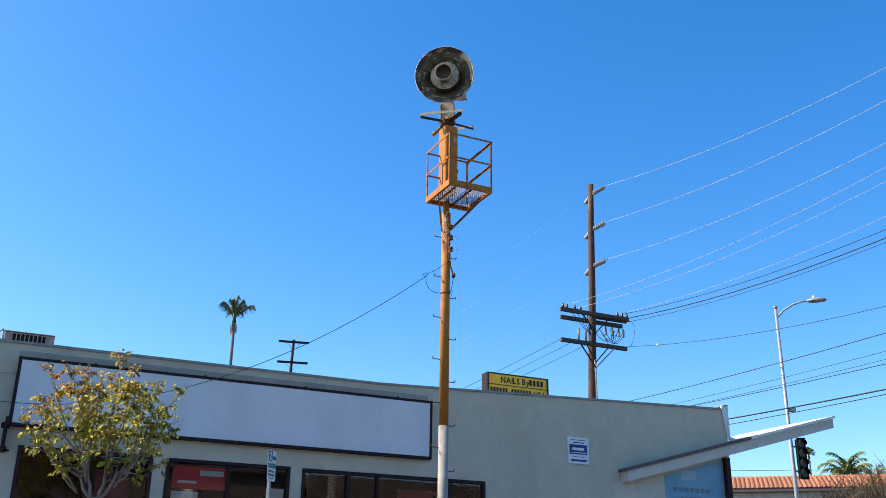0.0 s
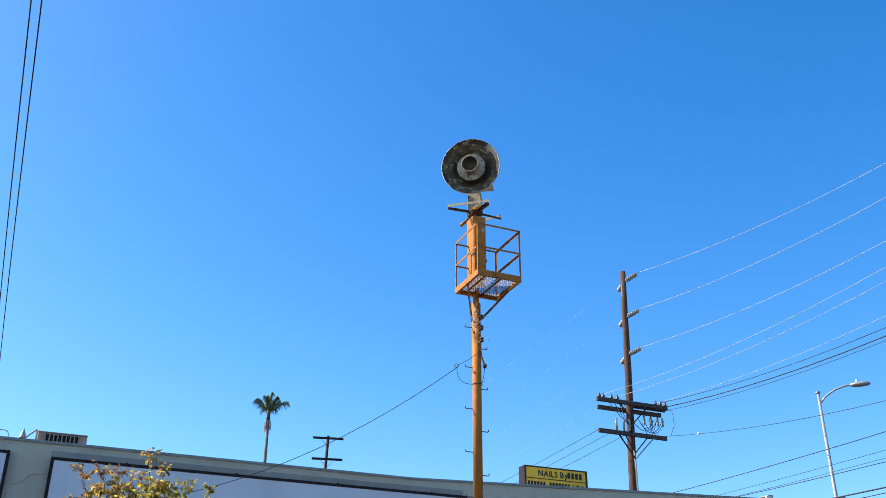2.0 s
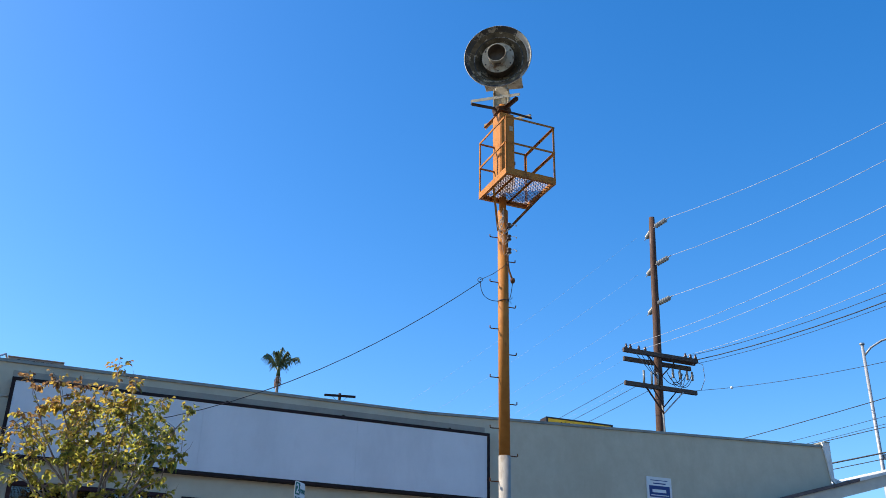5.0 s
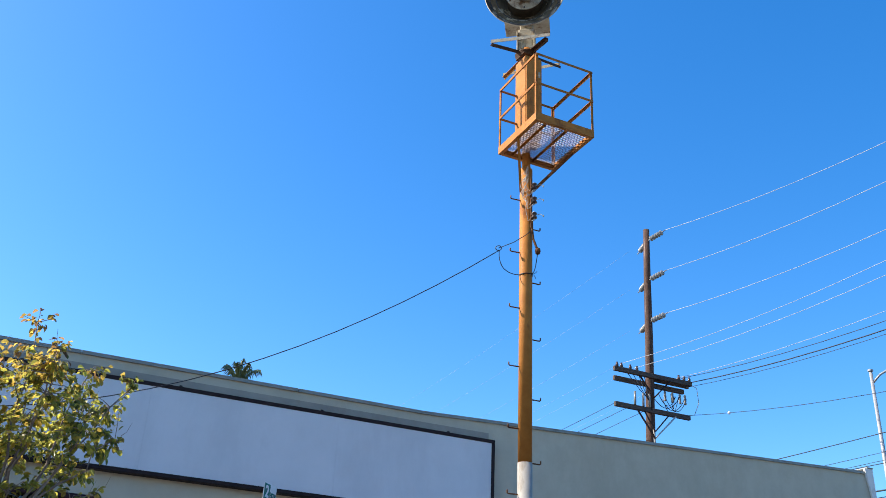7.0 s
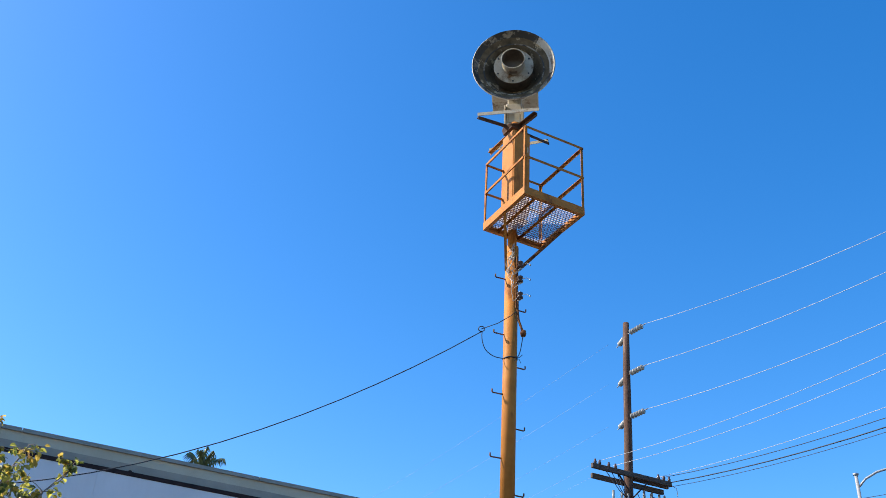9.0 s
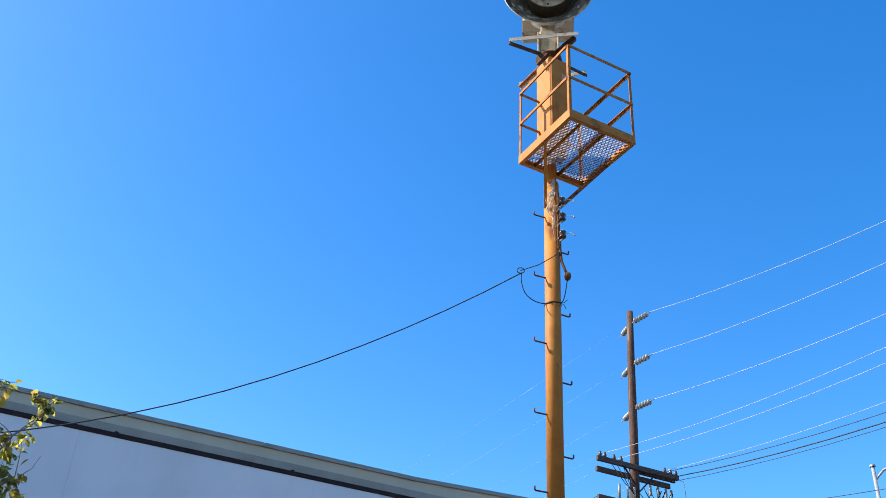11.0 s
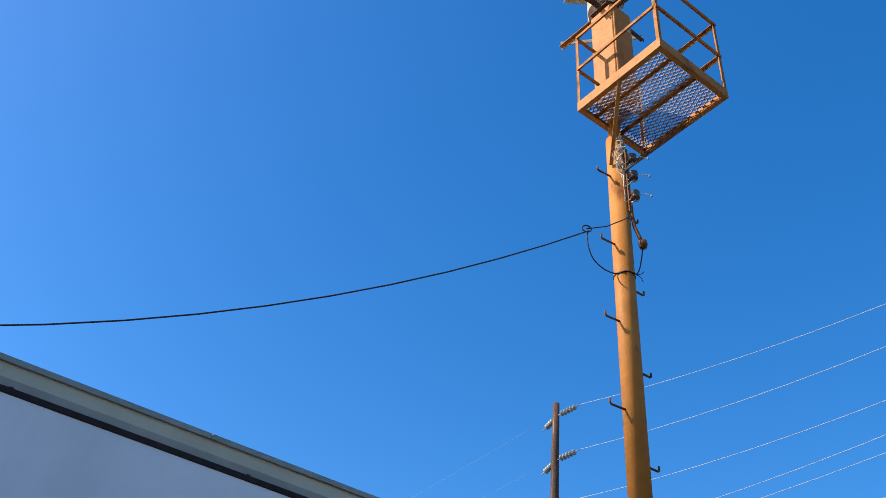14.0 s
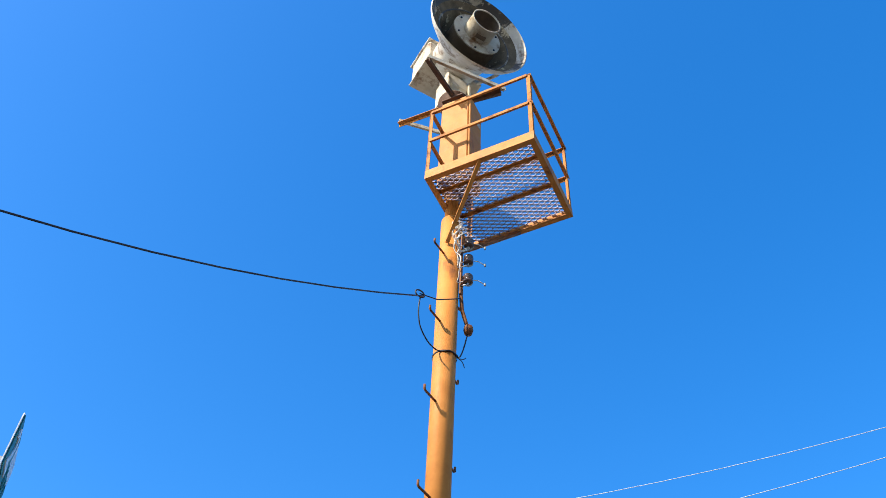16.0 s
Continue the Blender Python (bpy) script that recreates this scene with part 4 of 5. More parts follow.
part("wall_hook", tube(nb(), [(-2.9, 2.81, 5.24), (-2.92, 2.84, 5.25), (-2.92, 2.864, 5.25)], 0.012, 8), GALV, cab)
# twin drop wires from the parapet out over the street
hk = thing("service_drop", (0, 0, 0), "twin black drop wires tied to the parapet", "cable")
for dx, dz in ((-0.032, 0.0), (0.032, 0.02)):
    pts = []
    for i in range(33):
        y = 18.05 - 25.2 * i / 32
        g = min(1, i / 6)
        pts.append((-0.05 + 0.016 * (18.05 - y) + dx * g, y, 5.19 + 0.005 * (y - 11.0) ** 2 + dz * g - 0.02 * (1 - g)))
    part("drop_wire", tube(nb(), pts, 0.0055, 6), WIRE_BLACK, hk)
part("hook", tube(nb(), smooth_line([(-0.05, 18.05, 5.43), (-0.02, 18.1, 5.47), (0.16, 18.1, 5.47), (0.22, 18.1, 5.44), (0.24, 18.1, 5.36)], 4), 0.008, 6), GALV, hk)
part("clamp", lathe(nb(), [(0.0, -0.045), (0.018, -0.04), (0.025, 0.0), (0.018, 0.04), (0.0, 0.045)], 12, Matrix.Translation((-0.05, 18.04, 5.42))), WIRE_BLACK, hk)
# pipe weatherhead on the roof edge
wh = thing("roof_weatherhead", (-1.92, 18.55, 4.8), "bent pipe weatherhead with looped wires on the roof", "service mast")
part("pipe", tube(nb(), [(0, 0, 0), (0, 0, 1.15), (-0.02, 0, 1.25), (-0.12, -0.02, 1.33), (-0.24, -0.04, 1.27), (-0.38, -0.06, 1.1)], 0.04, 12), FRAME_DARK, wh)
part("hood", lathe(nb(), [(0.0, -0.1), (0.06, -0.09), (0.075, 0.0), (0.05, 0.07), (0.0, 0.08)], 14, Matrix.Translation((-0.4, -0.06, 1.06)) @ pose(0, 0, 0, 0, 40, 0)), FRAME_DARK, wh)
for k in range(4):
    part("loop", tube(nb(), [(-0.4, -0.06, 1.02), (-0.3 - 0.08 * k, -0.1, 0.75 - 0.05 * k), (-0.6 - 0.1 * k, -0.1, 0.68), (-1.0, -0.1, 0.9 + 0.1 * k), (-1.4, -0.12, 1.3 + 0.1 * k)], 0.012, 6), WIRE_BLACK, wh)

wm = thing("roof_weatherhead", (-2.2, 18.6, 4.8), "weathered pipe mast with a hooded head on the roof", "service mast")
part("pipe", tube(nb(), [(0.12, 0, 0), (0.03, 0, 1.0), (0.0, 0, 1.35)], 0.035, 12), FRAME_DARK, wm)
part("hood", lathe(nb(), [(0.0, 1.3), (0.04, 1.32), (0.06, 1.42), (0.045, 1.52), (0.065, 1.6), (0.07, 1.68), (0.035, 1.73), (0.03, 1.78), (0.0, 1.79)], 14), DARK_IRON, wm)
for k in range(2):
    part("loop", tube(nb(), smooth_line([(0.04, -0.05, 1.4), (0.2, -0.08, 1.12 - 0.05 * k), (0.1, -0.1, 0.98), (-0.25, -0.1, 0.95 + 0.1 * k)], 4), 0.012, 6), WIRE_BLACK, wm)

# parking sign on a square post
ps = thing("parking_sign", (4.895, 14.89, -0.055), "green and white two-hour parking sign on a steel post", "street sign", turn=49)
part("post", bbox((-0.025, 0.004, 0.0), (0.025, 0.05, 3.26), 0.004), GALV, ps)


def sheet(z0, z1):
    bm = nb()
    x0, x1, r = -0.152, 0.152, 0.035
    out = []
    for cx, cz, a0 in ((x1 - r, z0 + r, -90), (x1 - r, z1 - r, 0), (x0 + r, z1 - r, 90), (x0 + r, z0 + r, 180)):
        for k in range(5):
            a = radians(a0 + 22.5 * k)
            out.append((cx + r * math.cos(a), cz + r * math.sin(a)))
    f0 = [bm.verts.new((x, 0.0, z)) for x, z in out]
    f1 = [bm.verts.new((x, 0.003, z)) for x, z in out]
    bm.faces.new(f0)
    bm.faces.new(f1[::-1])
    for k in range(len(out)):
        j = (k + 1) % len(out)
        bm.faces.new((f0[k], f1[k], f1[j], f0[j]))
    return bm


s1 = part("sign_plate", sheet(2.86, 3.34), SIGN_WHITE, ps, "white plate with green legend")
part("green_square", bbox((-0.138, -0.004, 3.165), (-0.01, -0.001, 3.325)), SIGN_GREEN, s1)
lettering("letter", "2", 0.165, Matrix.Translation((-0.118, -0.0055, 3.19)) @ pose(0, 0, 0, 90), SIGN_WHITE, s1)
lettering("letter", "HOUR", 0.075, Matrix.Translation((0.002, -0.003, 3.2)) @ pose(0, 0, 0, 90), SIGN_GREEN, s1, 0.66)
lettering("letter", "PARKING", 0.105, Matrix.Translation((-0.138, -0.003, 3.065)) @ pose(0, 0, 0, 90), SIGN_GREEN, s1, 0.62)
for z, n in ((3.01, 4), (2.955, 5)):
    for k in range(n):
        part("print", bbox((-0.12 + k * 0.24 / n, -0.0035, z - 0.017), (-0.12 + (k + 0.75) * 0.24 / n, -0.001, z + 0.017)), SIGN_GREEN, s1)
part("print", bbox((-0.08, -0.0035, 2.895), (0.08, -0.001, 2.91)), SIGN_GREEN, s1)
for z in (3.3, 2.9):
    part("rivet", disc(nb(), 0.009, -0.004, 0.0, 8, Matrix.Translation((0, -0.001, z)) @ pose(0, 0, 0, 90)), GALV, ps)

# ---- utility pole and its lines ----
UX, UY, UZ = 23.96, 32.9, 0.3
BACK = Vector((math.cos(radians(91)), math.sin(radians(91)), 0))           # the way they go on beyond the pole
LINE = Vector((math.cos(radians(-88)), math.sin(radians(-88)), 0))     # the way the lines run along the cross street
up = thing("utility_pole", (UX, UY, UZ), "tall brown wooden power pole with two crossarms", "utility pole")
part("pole", tube(nb(), [(0.04 * (z - 14.0), 0.02 * math.cos(z * 0.7), z) for z in (-0.5, 4, 8, 11, 14, 17, 18.95)], 0.22, 18, 0.12), WOOD_POLE, up)
part("pole_sleeve", tube(nb(), [(-0.12, -0.16, 3.0), (-0.12, -0.16, 10.6)], 0.05, 10), POLE_WHITE, up, "pale conduit up the pole")
for z, x0, x1, y in ((12.62, -1.8, 1.78, -0.16), (12.38, -1.58, 1.66, 0.18), (11.26, -1.82, 1.6, -0.16)):
    part("crossarm", bbox((x0, y - 0.06, z - 0.09), (x1, y + 0.06, z + 0.09), 0.012), WOOD_ARM, up, "weathered wooden crossarm")
part("crossarm", bbox((0.0, 0.0, 12.5), (1.8, 0.1, 12.63), 0.01), WOOD_ARM, up)
for x in (-0.7, 0.7):
    part("arm_brace", bar(nb(), (x * 1.25, -0.235, 11.18), (-0.15, -0.26, 10.2), 0.06, 0.04), GALV if x > 0 else FRAME_DARK, up)
    part("arm_brace", bar(nb(), (x * 0.8, -0.235, 11.18), (-0.14, -0.27, 10.45), 0.045, 0.035), FRAME_DARK, up)
    part("arm_brace", bar(nb(), (x * 1.0, -0.235, 12.52), (-0.09, -0.26, 11.75), 0.06, 0.035), FRAME_DARK, up)


def string_insulator(z, way, n=5):
    at = Vector((0.04 * (z - 14.0), 0, z))
    s = part("insulator_string", tube(nb(), [at + way * 0.1, at + way * 1.15 + Vector((0, 0, 0.03))], 0.02, 8), GALV, up, "grey porcelain insulator string")
    q = way.to_track_quat('Z', 'Y').to_matrix().to_4x4()
    for k in range(n):
        m = Matrix.Translation(at + Vector((0, 0, 0.01)) + way * (0.3 + 0.15 * k)) @ q
        part("insulator_disc", lathe(nb(), [(0.02, -0.05), (0.05, -0.045), (0.11, -0.01), (0.105, 0.01), (0.05, 0.03), (0.02, 0.05)], 18, m), INSULATOR, s)


for z in (18.42, 16.65, 14.86):
    string_insulator(z, LINE)
    string_insulator(z - 0.06, Vector((math.cos(radians(72)), math.sin(radians(72)), 0)), 4)
for x in (-1.65, -1.45, -1.05, -0.75, 1.2, 1.45, 1.7):
    part("pin_insulator", lathe(nb(), [(0.02, 12.69), (0.055, 12.72), (0.06, 12.8), (0.035, 12.83), (0.04, 12.88), (0.0, 12.9)], 14, Matrix.Translation((x, -0.16, 0))), INSULATOR_DARK, up)
for x in (-0.95, -0.58, -0.3):
    part("cutout", tube(nb(), [(x, -0.22, 11.35), (x, -0.24, 11.85)], 0.045, 10), INSULATOR, up)
for x in (0.75, 1.1, 1.45, 1.7):
    part("arrester", lathe(nb(), [(0.03, 11.75), (0.06, 11.78), (0.045, 11.85), (0.06, 11.92), (0.045, 11.99), (0.05, 12.1), (0.02, 12.15)], 12, Matrix.Translation((x, 0.16, 0.12))), INSULATOR, up)
rnd = random.Random(7)
for k in range(6):
    x0, x1 = rnd.uniform(0.1, 1.0), rnd.uniform(1.1, 1.75)
    part("jumper", tube(nb(), hanging((x0, 0.1, rnd.uniform(11.9, 12.2)), (x1, 0.1, 12.1), rnd.uniform(0.4, 0.85), 10), 0.014, 6), WIRE_BLACK, up)
for k in range(4):
    part("jumper", tube(nb(), [(-1.2 + 0.25 * k, -0.2, 12.5), (-0.7 + 0.1 * k, -0.26, 11.9), (-0.2, -0.24, 11.55 - 0.1 * k)], 0.014, 6), WIRE_BLACK, up)
part("jumper", tube(nb(), [(1.75, -0.16, 12.6), (2.0, -0.2, 12.5), (2.05, -0.2, 11.9), (1.8, -0.2, 11.4)], 0.014, 6), WIRE_BRIGHT, up)

SPAN = 40.0


def line_wire(x, z, r, mat, sag, label, far=True, near=True, start=0.0, rise=0.0):
    a = Vector((UX + x, UY, z + UZ))
    w = thing("power_line", (0, 0, 0), label, "wire", group="overhead lines")
    if near:
        part("wire", tube(nb(), hanging(a + LINE * start, a + LINE * SPAN + Vector((0, 0, rise)), sag), r, 6), mat, w)
    if far:
        part("wire", tube(nb(), hanging(a + BACK * start, a + BACK * SPAN * 1.6, 1.1), r * (0.33 if mat == WIRE_BRIGHT else 0.7), 6), mat, w)


for z, rise in ((18.45, 1.9), (16.68, 3.6), (14.89, 4.6)):
    line_wire(0.04 * (z - 14.0), z, 0.0085, WIRE_BRIGHT, 2.4, "bright bare aluminium power line", start=1.15, rise=rise)
for x, z in ((-1.4, 12.9), (-0.75, 12.85), (1.2, 12.8)):
    line_wire(x, z, 0.007, WIRE_BRIGHT, 2.4, "bare aluminium line on the crossarm", rise=5.5)
for x, z, r in ((1.45, 12.85, 0.011), (1.72, 12.7, 0.018), (1.6, 12.5, 0.009)):
    line_wire(x, z, r, WIRE_BLACK, 2.4, "black insulated line on the crossarm", far=False, rise=4.5)
line_wire(1.6, 11.4, 0.009, WIRE_BLACK, 2.4, "thin line from the lower crossarm", far=False, rise=1.6)
for x, z in ((-1.6, 11.4), (-0.9, 11.4), (-0.3, 11.3)):
    line_wire(x, z, 0.014, WIRE_BLACK, 1.0, "black line running back from the lower crossarm", near=False)
for x, z, r, rise in ((0.0, 8.5, 0.012, 1.4), (0.1, 7.9, 0.011, 0.6), (0.0, 8.0, 0.007, 1.3), (-0.1, 7.8, 0.007, 1.1), (0.0, 7.2, 0.022, 0.4), (0.0, 6.95, 0.012, 0.7)):
    line_wire(x, z, r, WIRE_BLACK, 0.6, "black communication cable low on the power poles", rise=rise)
mk = thing("line_marker", (UX + 1.6 + LINE.x * 2.2, UY + LINE.y * 2.2, 11.29), "small white marker ball on the thin line", "marker")
part("ball", lathe(nb(), [(0.0, -0.06), (0.035, -0.05), (0.06, 0.0), (0.035, 0.05), (0.0, 0.06)], 12), SIGN_WHITE, mk)
np_ = thing("utility_pole", (UX + LINE.x * SPAN, UY + LINE.y * SPAN, 0), "far wooden power pole carrying the lines on", "utility pole")
part("pole", tube(nb(), [(0, 0, -0.2), (0, 0, 21.2)], 0.21, 14, 0.13), WOOD_POLE, np_)
for z in (18.6, 14.3):
    part("crossarm", bbox((-1.85, -0.05, z - 0.07), (1.85, 0.05, z + 0.07), 0.01), WOOD_ARM, np_)
np2 = thing("utility_pole", (UX + BACK.x * SPAN * 1.6, UY + BACK.y * SPAN * 1.6, 0), "far wooden power pole carrying the lines on", "utility pole")
part("pole", tube(nb(), [(0, 0, -0.2), (0, 0, 18.7)], 0.21, 14, 0.13), WOOD_POLE, np2)
for z in (12.6, 11.3):
    part("crossarm", bbox((-1.85, -0.05, z - 0.07), (1.85, 0.05, z + 0.07), 0.01), WOOD_ARM, np2)

# far pole behind the shop
fp = thing("utility_pole", (19.3, 62.3, 0.8), "far dark power pole with two bare crossarms", "utility pole", turn=-12)
part("pole", tube(nb(), [(-0.6, 0, -0.98), (0, 0, 17.3)], 0.13, 12, 0.10), FRAME_DARK, fp)
for z, h in ((17.1, 1.05), (15.65, 1.05)):
    part("crossarm", bbox((-h, -0.2, z - 0.075), (h, -0.1, z + 0.075), 0.01), FRAME_DARK, fp)
    for s in (-0.5, 0.5):
        part("arm_brace", bar(nb(), (s, -0.15, z - 0.06), (0, -0.15, z - 0.55), 0.03, 0.015), FRAME_DARK, fp)

# roof-side pole far to the left
lp = thing("utility_pole", (-13.2, 36.0, 0), "far wooden pole with a crossarm and looped cables", "utility pole")
part("pole", tube(nb(), [(0, 0, -0.2), (0, 0, 16.0)], 0.17, 12, 0.12), WOOD_POLE, lp)
part("crossarm", bbox((-1.6, -0.2, 15.6), (1.1, -0.08, 15.75), 0.01), WOOD_ARM, lp)
for s in (-0.8, 0.8):
    part("arm_brace", bar(nb(), (s, -0.14, 15.6), (0, -0.14, 14.9), 0.03, 0.02), WOOD_ARM, lp)
for x in (-1.3, -0.7, 0.9):
    part("pin_insulator", lathe(nb(), [(0.02, 15.75), (0.07, 15.78), (0.07, 15.9), (0.0, 15.98)], 12, Matrix.Translation((x, -0.14, 0))), INSULATOR_DARK, lp)
part("transformer", lathe(nb(), [(0.0, 12.6), (0.24, 12.62), (0.26, 12.7), (0.26, 13.7), (0.2, 13.82), (0.0, 13.86)], 18, Matrix.Translation((0.42, -0.1, 0))), AC_METAL, lp)

# ---- street lamp and traffic signal ----
SLX, SLY = 28.74, 27.0
sl = thing("street_lamp", (SLX, SLY, 0), "grey steel street lamp with a curved arm", "street lamp")
sl.scale = (1.1, 1.1, 1.1)
part("pole", tube(nb(), [(0, 0, 0), (0, 0, 5.0), (0, 0, 11.25)], 0.095, 18, 0.05), GALV, sl)
part("pole_cap", disc(nb(), 0.085, 11.25, 11.3, 14), GALV, sl)
aw = Vector((0.70, -0.71, 0))
part("arm", tube(nb(), [Vector((0, 0, 10.85)), aw * 0.25 + Vector((0, 0, 11.12)), aw * 0.6 + Vector((0, 0, 11.32)), aw * 0.95 + Vector((0, 0, 11.42)), aw * 1.25 + Vector((0, 0, 11.43))], 0.035, 10), GALV, sl)
hm = Matrix.Translation(aw * 1.45 + Vector((0, 0, 11.42))) @ aw.to_track_quat('X', 'Z').to_matrix().to_4x4()
bm = lathe(nb(), [(0.0, -0.36), (0.09, -0.33), (0.15, -0.18), (0.16, 0.05), (0.12, 0.28), (0.0, 0.36)], 20)
bmesh.ops.transform(bm, matrix=hm @ pose(0, 0, 0, 0, 90, 0) @ Matrix.Diagonal((0.55, 1.0, 1.0, 1.0)), verts=bm.verts[:])
lh = part("lamp_head", bm, GALV, sl, "cobra-head luminaire")
part("photocell", disc(nb(), 0.045, 0.08, 0.18, 10, hm @ Matrix.Translation((-0.1, 0, 0))), SIGN_WHITE, lh)
part("clamp_box", bbox((0.06, -0.1, 7.42), (0.34, 0.02, 7.58), 0.01), GALV, sl)
ts = thing("traffic_signal", (SLX, SLY, 0), "black four-lens traffic signal on the lamp pole", "traffic light")
ts.scale = (0.95, 0.95, 1.1)
sm = pose(0.27, -0.3, 0, 0, 0, -24)
part("backplate", bbox((-0.18, 0.02, 5.06), (0.18, 0.05, 6.49), 0.01, sm), BLACK_PLASTIC, ts)
part("housing", bbox((-0.17, 0.05, 5.1), (0.17, 0.27, 6.45), 0.02, sm), BLACK_PLASTIC, ts)
for k in range(4):
    z = 5.28 + 0.335 * k
    ln = part("lens", disc(nb(), 0.13, 0, 0.03, 22, sm @ pose(0, 0.02, z, 90)), LENS_DARK, ts)
    bm = nb()
    rings = [[bm.verts.new(sm @ Vector((0.145 * math.cos(a), y, z + 0.145 * math.sin(a)))) for a in (radians(-20 + 20 * i) for i in range(12))] for y in (0.02, -0.22)]
    for i in range(11):
        bm.faces.new((rings[0][i], rings[0][i + 1], rings[1][i + 1], rings[1][i]))
    part("visor", bm, BLACK_PLASTIC, ln)
for z in (5.35, 6.2):
    part("signal_bracket", tube(nb(), [(0, 0, z), sm @ Vector((0, 0.28, z))], 0.03, 8), GALV, ts)

# far street furniture beyond the corner
fl = thing("street_lamp", (36.6, 42.0, 0), "far thin grey street lamp beyond the canopy", "street lamp")
part("pole", tube(nb(), [(0, 0, -0.16), (0, 0, 10.55)], 0.09, 12, 0.06), GALV, fl)
part("arm", tube(nb(), smooth_line([(0, 0, 10.4), (-0.25, -0.1, 10.75), (-0.9, -0.3, 10.95), (-1.5, -0.5, 10.9)], 4), 0.04, 8), GALV, fl)
part("lamp_head", bbox((-1.95, -0.68, 10.82), (-1.4, -0.42, 10.95), 0.04), GALV, fl)
rd = thing("street_sign", (36.62, 41.9, 0), "small red sign plate on the far lamp pole", "street sign")
part("plate", bbox((-0.26, -0.12, 4.55), (0.3, -0.095, 5.2), 0.05), RED_PAPER, rd)
part("bracket", bbox((-0.04, -0.094, 4.8), (0.04, 0.02, 4.95)), GALV, rd)

# ---- far right: tiled house, brush, palms ----
th = thing("tiled_house", (48.0, 50.0, 1.5), "low far building with an orange clay tile roof", "building", turn=-42)
part("wall", bbox((-9, 0, -1.7), (9, 7, 6.75)), FAR_WALL, th)
part("eave", bbox((-9.4, -0.5, 6.75), (9.4, 0.3, 6.95)), ROOF_SHADOW, th)
for k in range(3):
    wn_ = part("window", bbox((-6 + 5 * k, -0.05, 4.3), (-3.6 + 5 * k, -0.001, 5.9)), FRAME_DARK, th)
    part("pane", bbox((-5.9 + 5 * k, -0.07, 4.4), (-3.7 + 5 * k, -0.051, 5.8)), GLASS, wn_)
rf = part("roof", bbox((-9.4, -0.45, 0), (9.4, 4.2, 0.1), 0, Matrix.Translation((0, 0, 6.96)) @ pose(0, 0, 0, 17)), TILE_ROOF, th)
tile_me = None
for i in range(62):
    bm = nb()
    for s in range(7):
        y0 = -0.5 + s * 0.6
        rr = [[bm.verts.new((0.15 * math.cos(a), y, 0.1 + 0.02 * (y == y0) + 0.12 * math.sin(a))) for a in (math.pi * q / 4 for q in range(5))] for y in (y0, y0 + 0.58)]
        for q in range(4):
            bm.faces.new((rr[0][q], rr[0][q + 1], rr[1][q + 1], rr[1][q]))
    if tile_me is None:
        first = part("tile_course", bm, TILE_ROOF, rf)
        tile_me = first.data
        ob = first
    else:
        bm.free()
        ob = new("tile_course", tile_me)
        ob.parent = rf
    ob.matrix_local = Matrix.Translation((-9.25 + 0.303 * i, 0, 6.96)) @ pose(0, 0, 0, 17)

# brush: many thin twigs with a ragged outline
rnd = random.Random(11)
for cx, cy, hgt, wid, nn in ((32.4, 29.2, 6.0, 1.8, 620), (33.5, 28.6, 6.8, 2.2, 820), (34.8, 28.0, 7.4, 2.4, 900), (36.2, 27.2, 7.6, 2.4, 820)):
    bz = thing("dry_shrub", (cx, cy, 0), "tall dry brown shrub with bare twigs", "shrub", group="dry shrubs")
    bm = nb()
    for k in range(nn):
        a, q = rnd.uniform(0, 2 * math.pi), math.sqrt(rnd.random())
        bx, by = wid * 0.55 * q * math.cos(a), wid * 0.55 * q * math.sin(a)
        h = hgt * rnd.uniform(0.55, 1.0) * (1 - 0.22 * q)
        tip = Vector((bx * 1.7 + rnd.uniform(-0.4, 0.4), by * 1.7 + rnd.uniform(-0.4, 0.4), h))
        mid = Vector((bx, by, h * 0.5)) + Vector((rnd.uniform(-0.2, 0.2), rnd.uniform(-0.2, 0.2), 0))
        tube(bm, [(bx * 0.5, by * 0.5, 0), mid, tip], 0.022, 3, 0.006, cap=False)
        for j in range(4):
            t = rnd.uniform(0.3, 0.95)
            p = mid.lerp(tip, t)
            tube(bm, [p, p + Vector((rnd.uniform(-0.5, 0.5), rnd.uniform(-0.5, 0.5), rnd.uniform(0.1, 0.6)))], 0.011, 3, 0.004, cap=False)
    tagged(part("brush", bm, DRY_BRUSH, bz), kind="stuff")

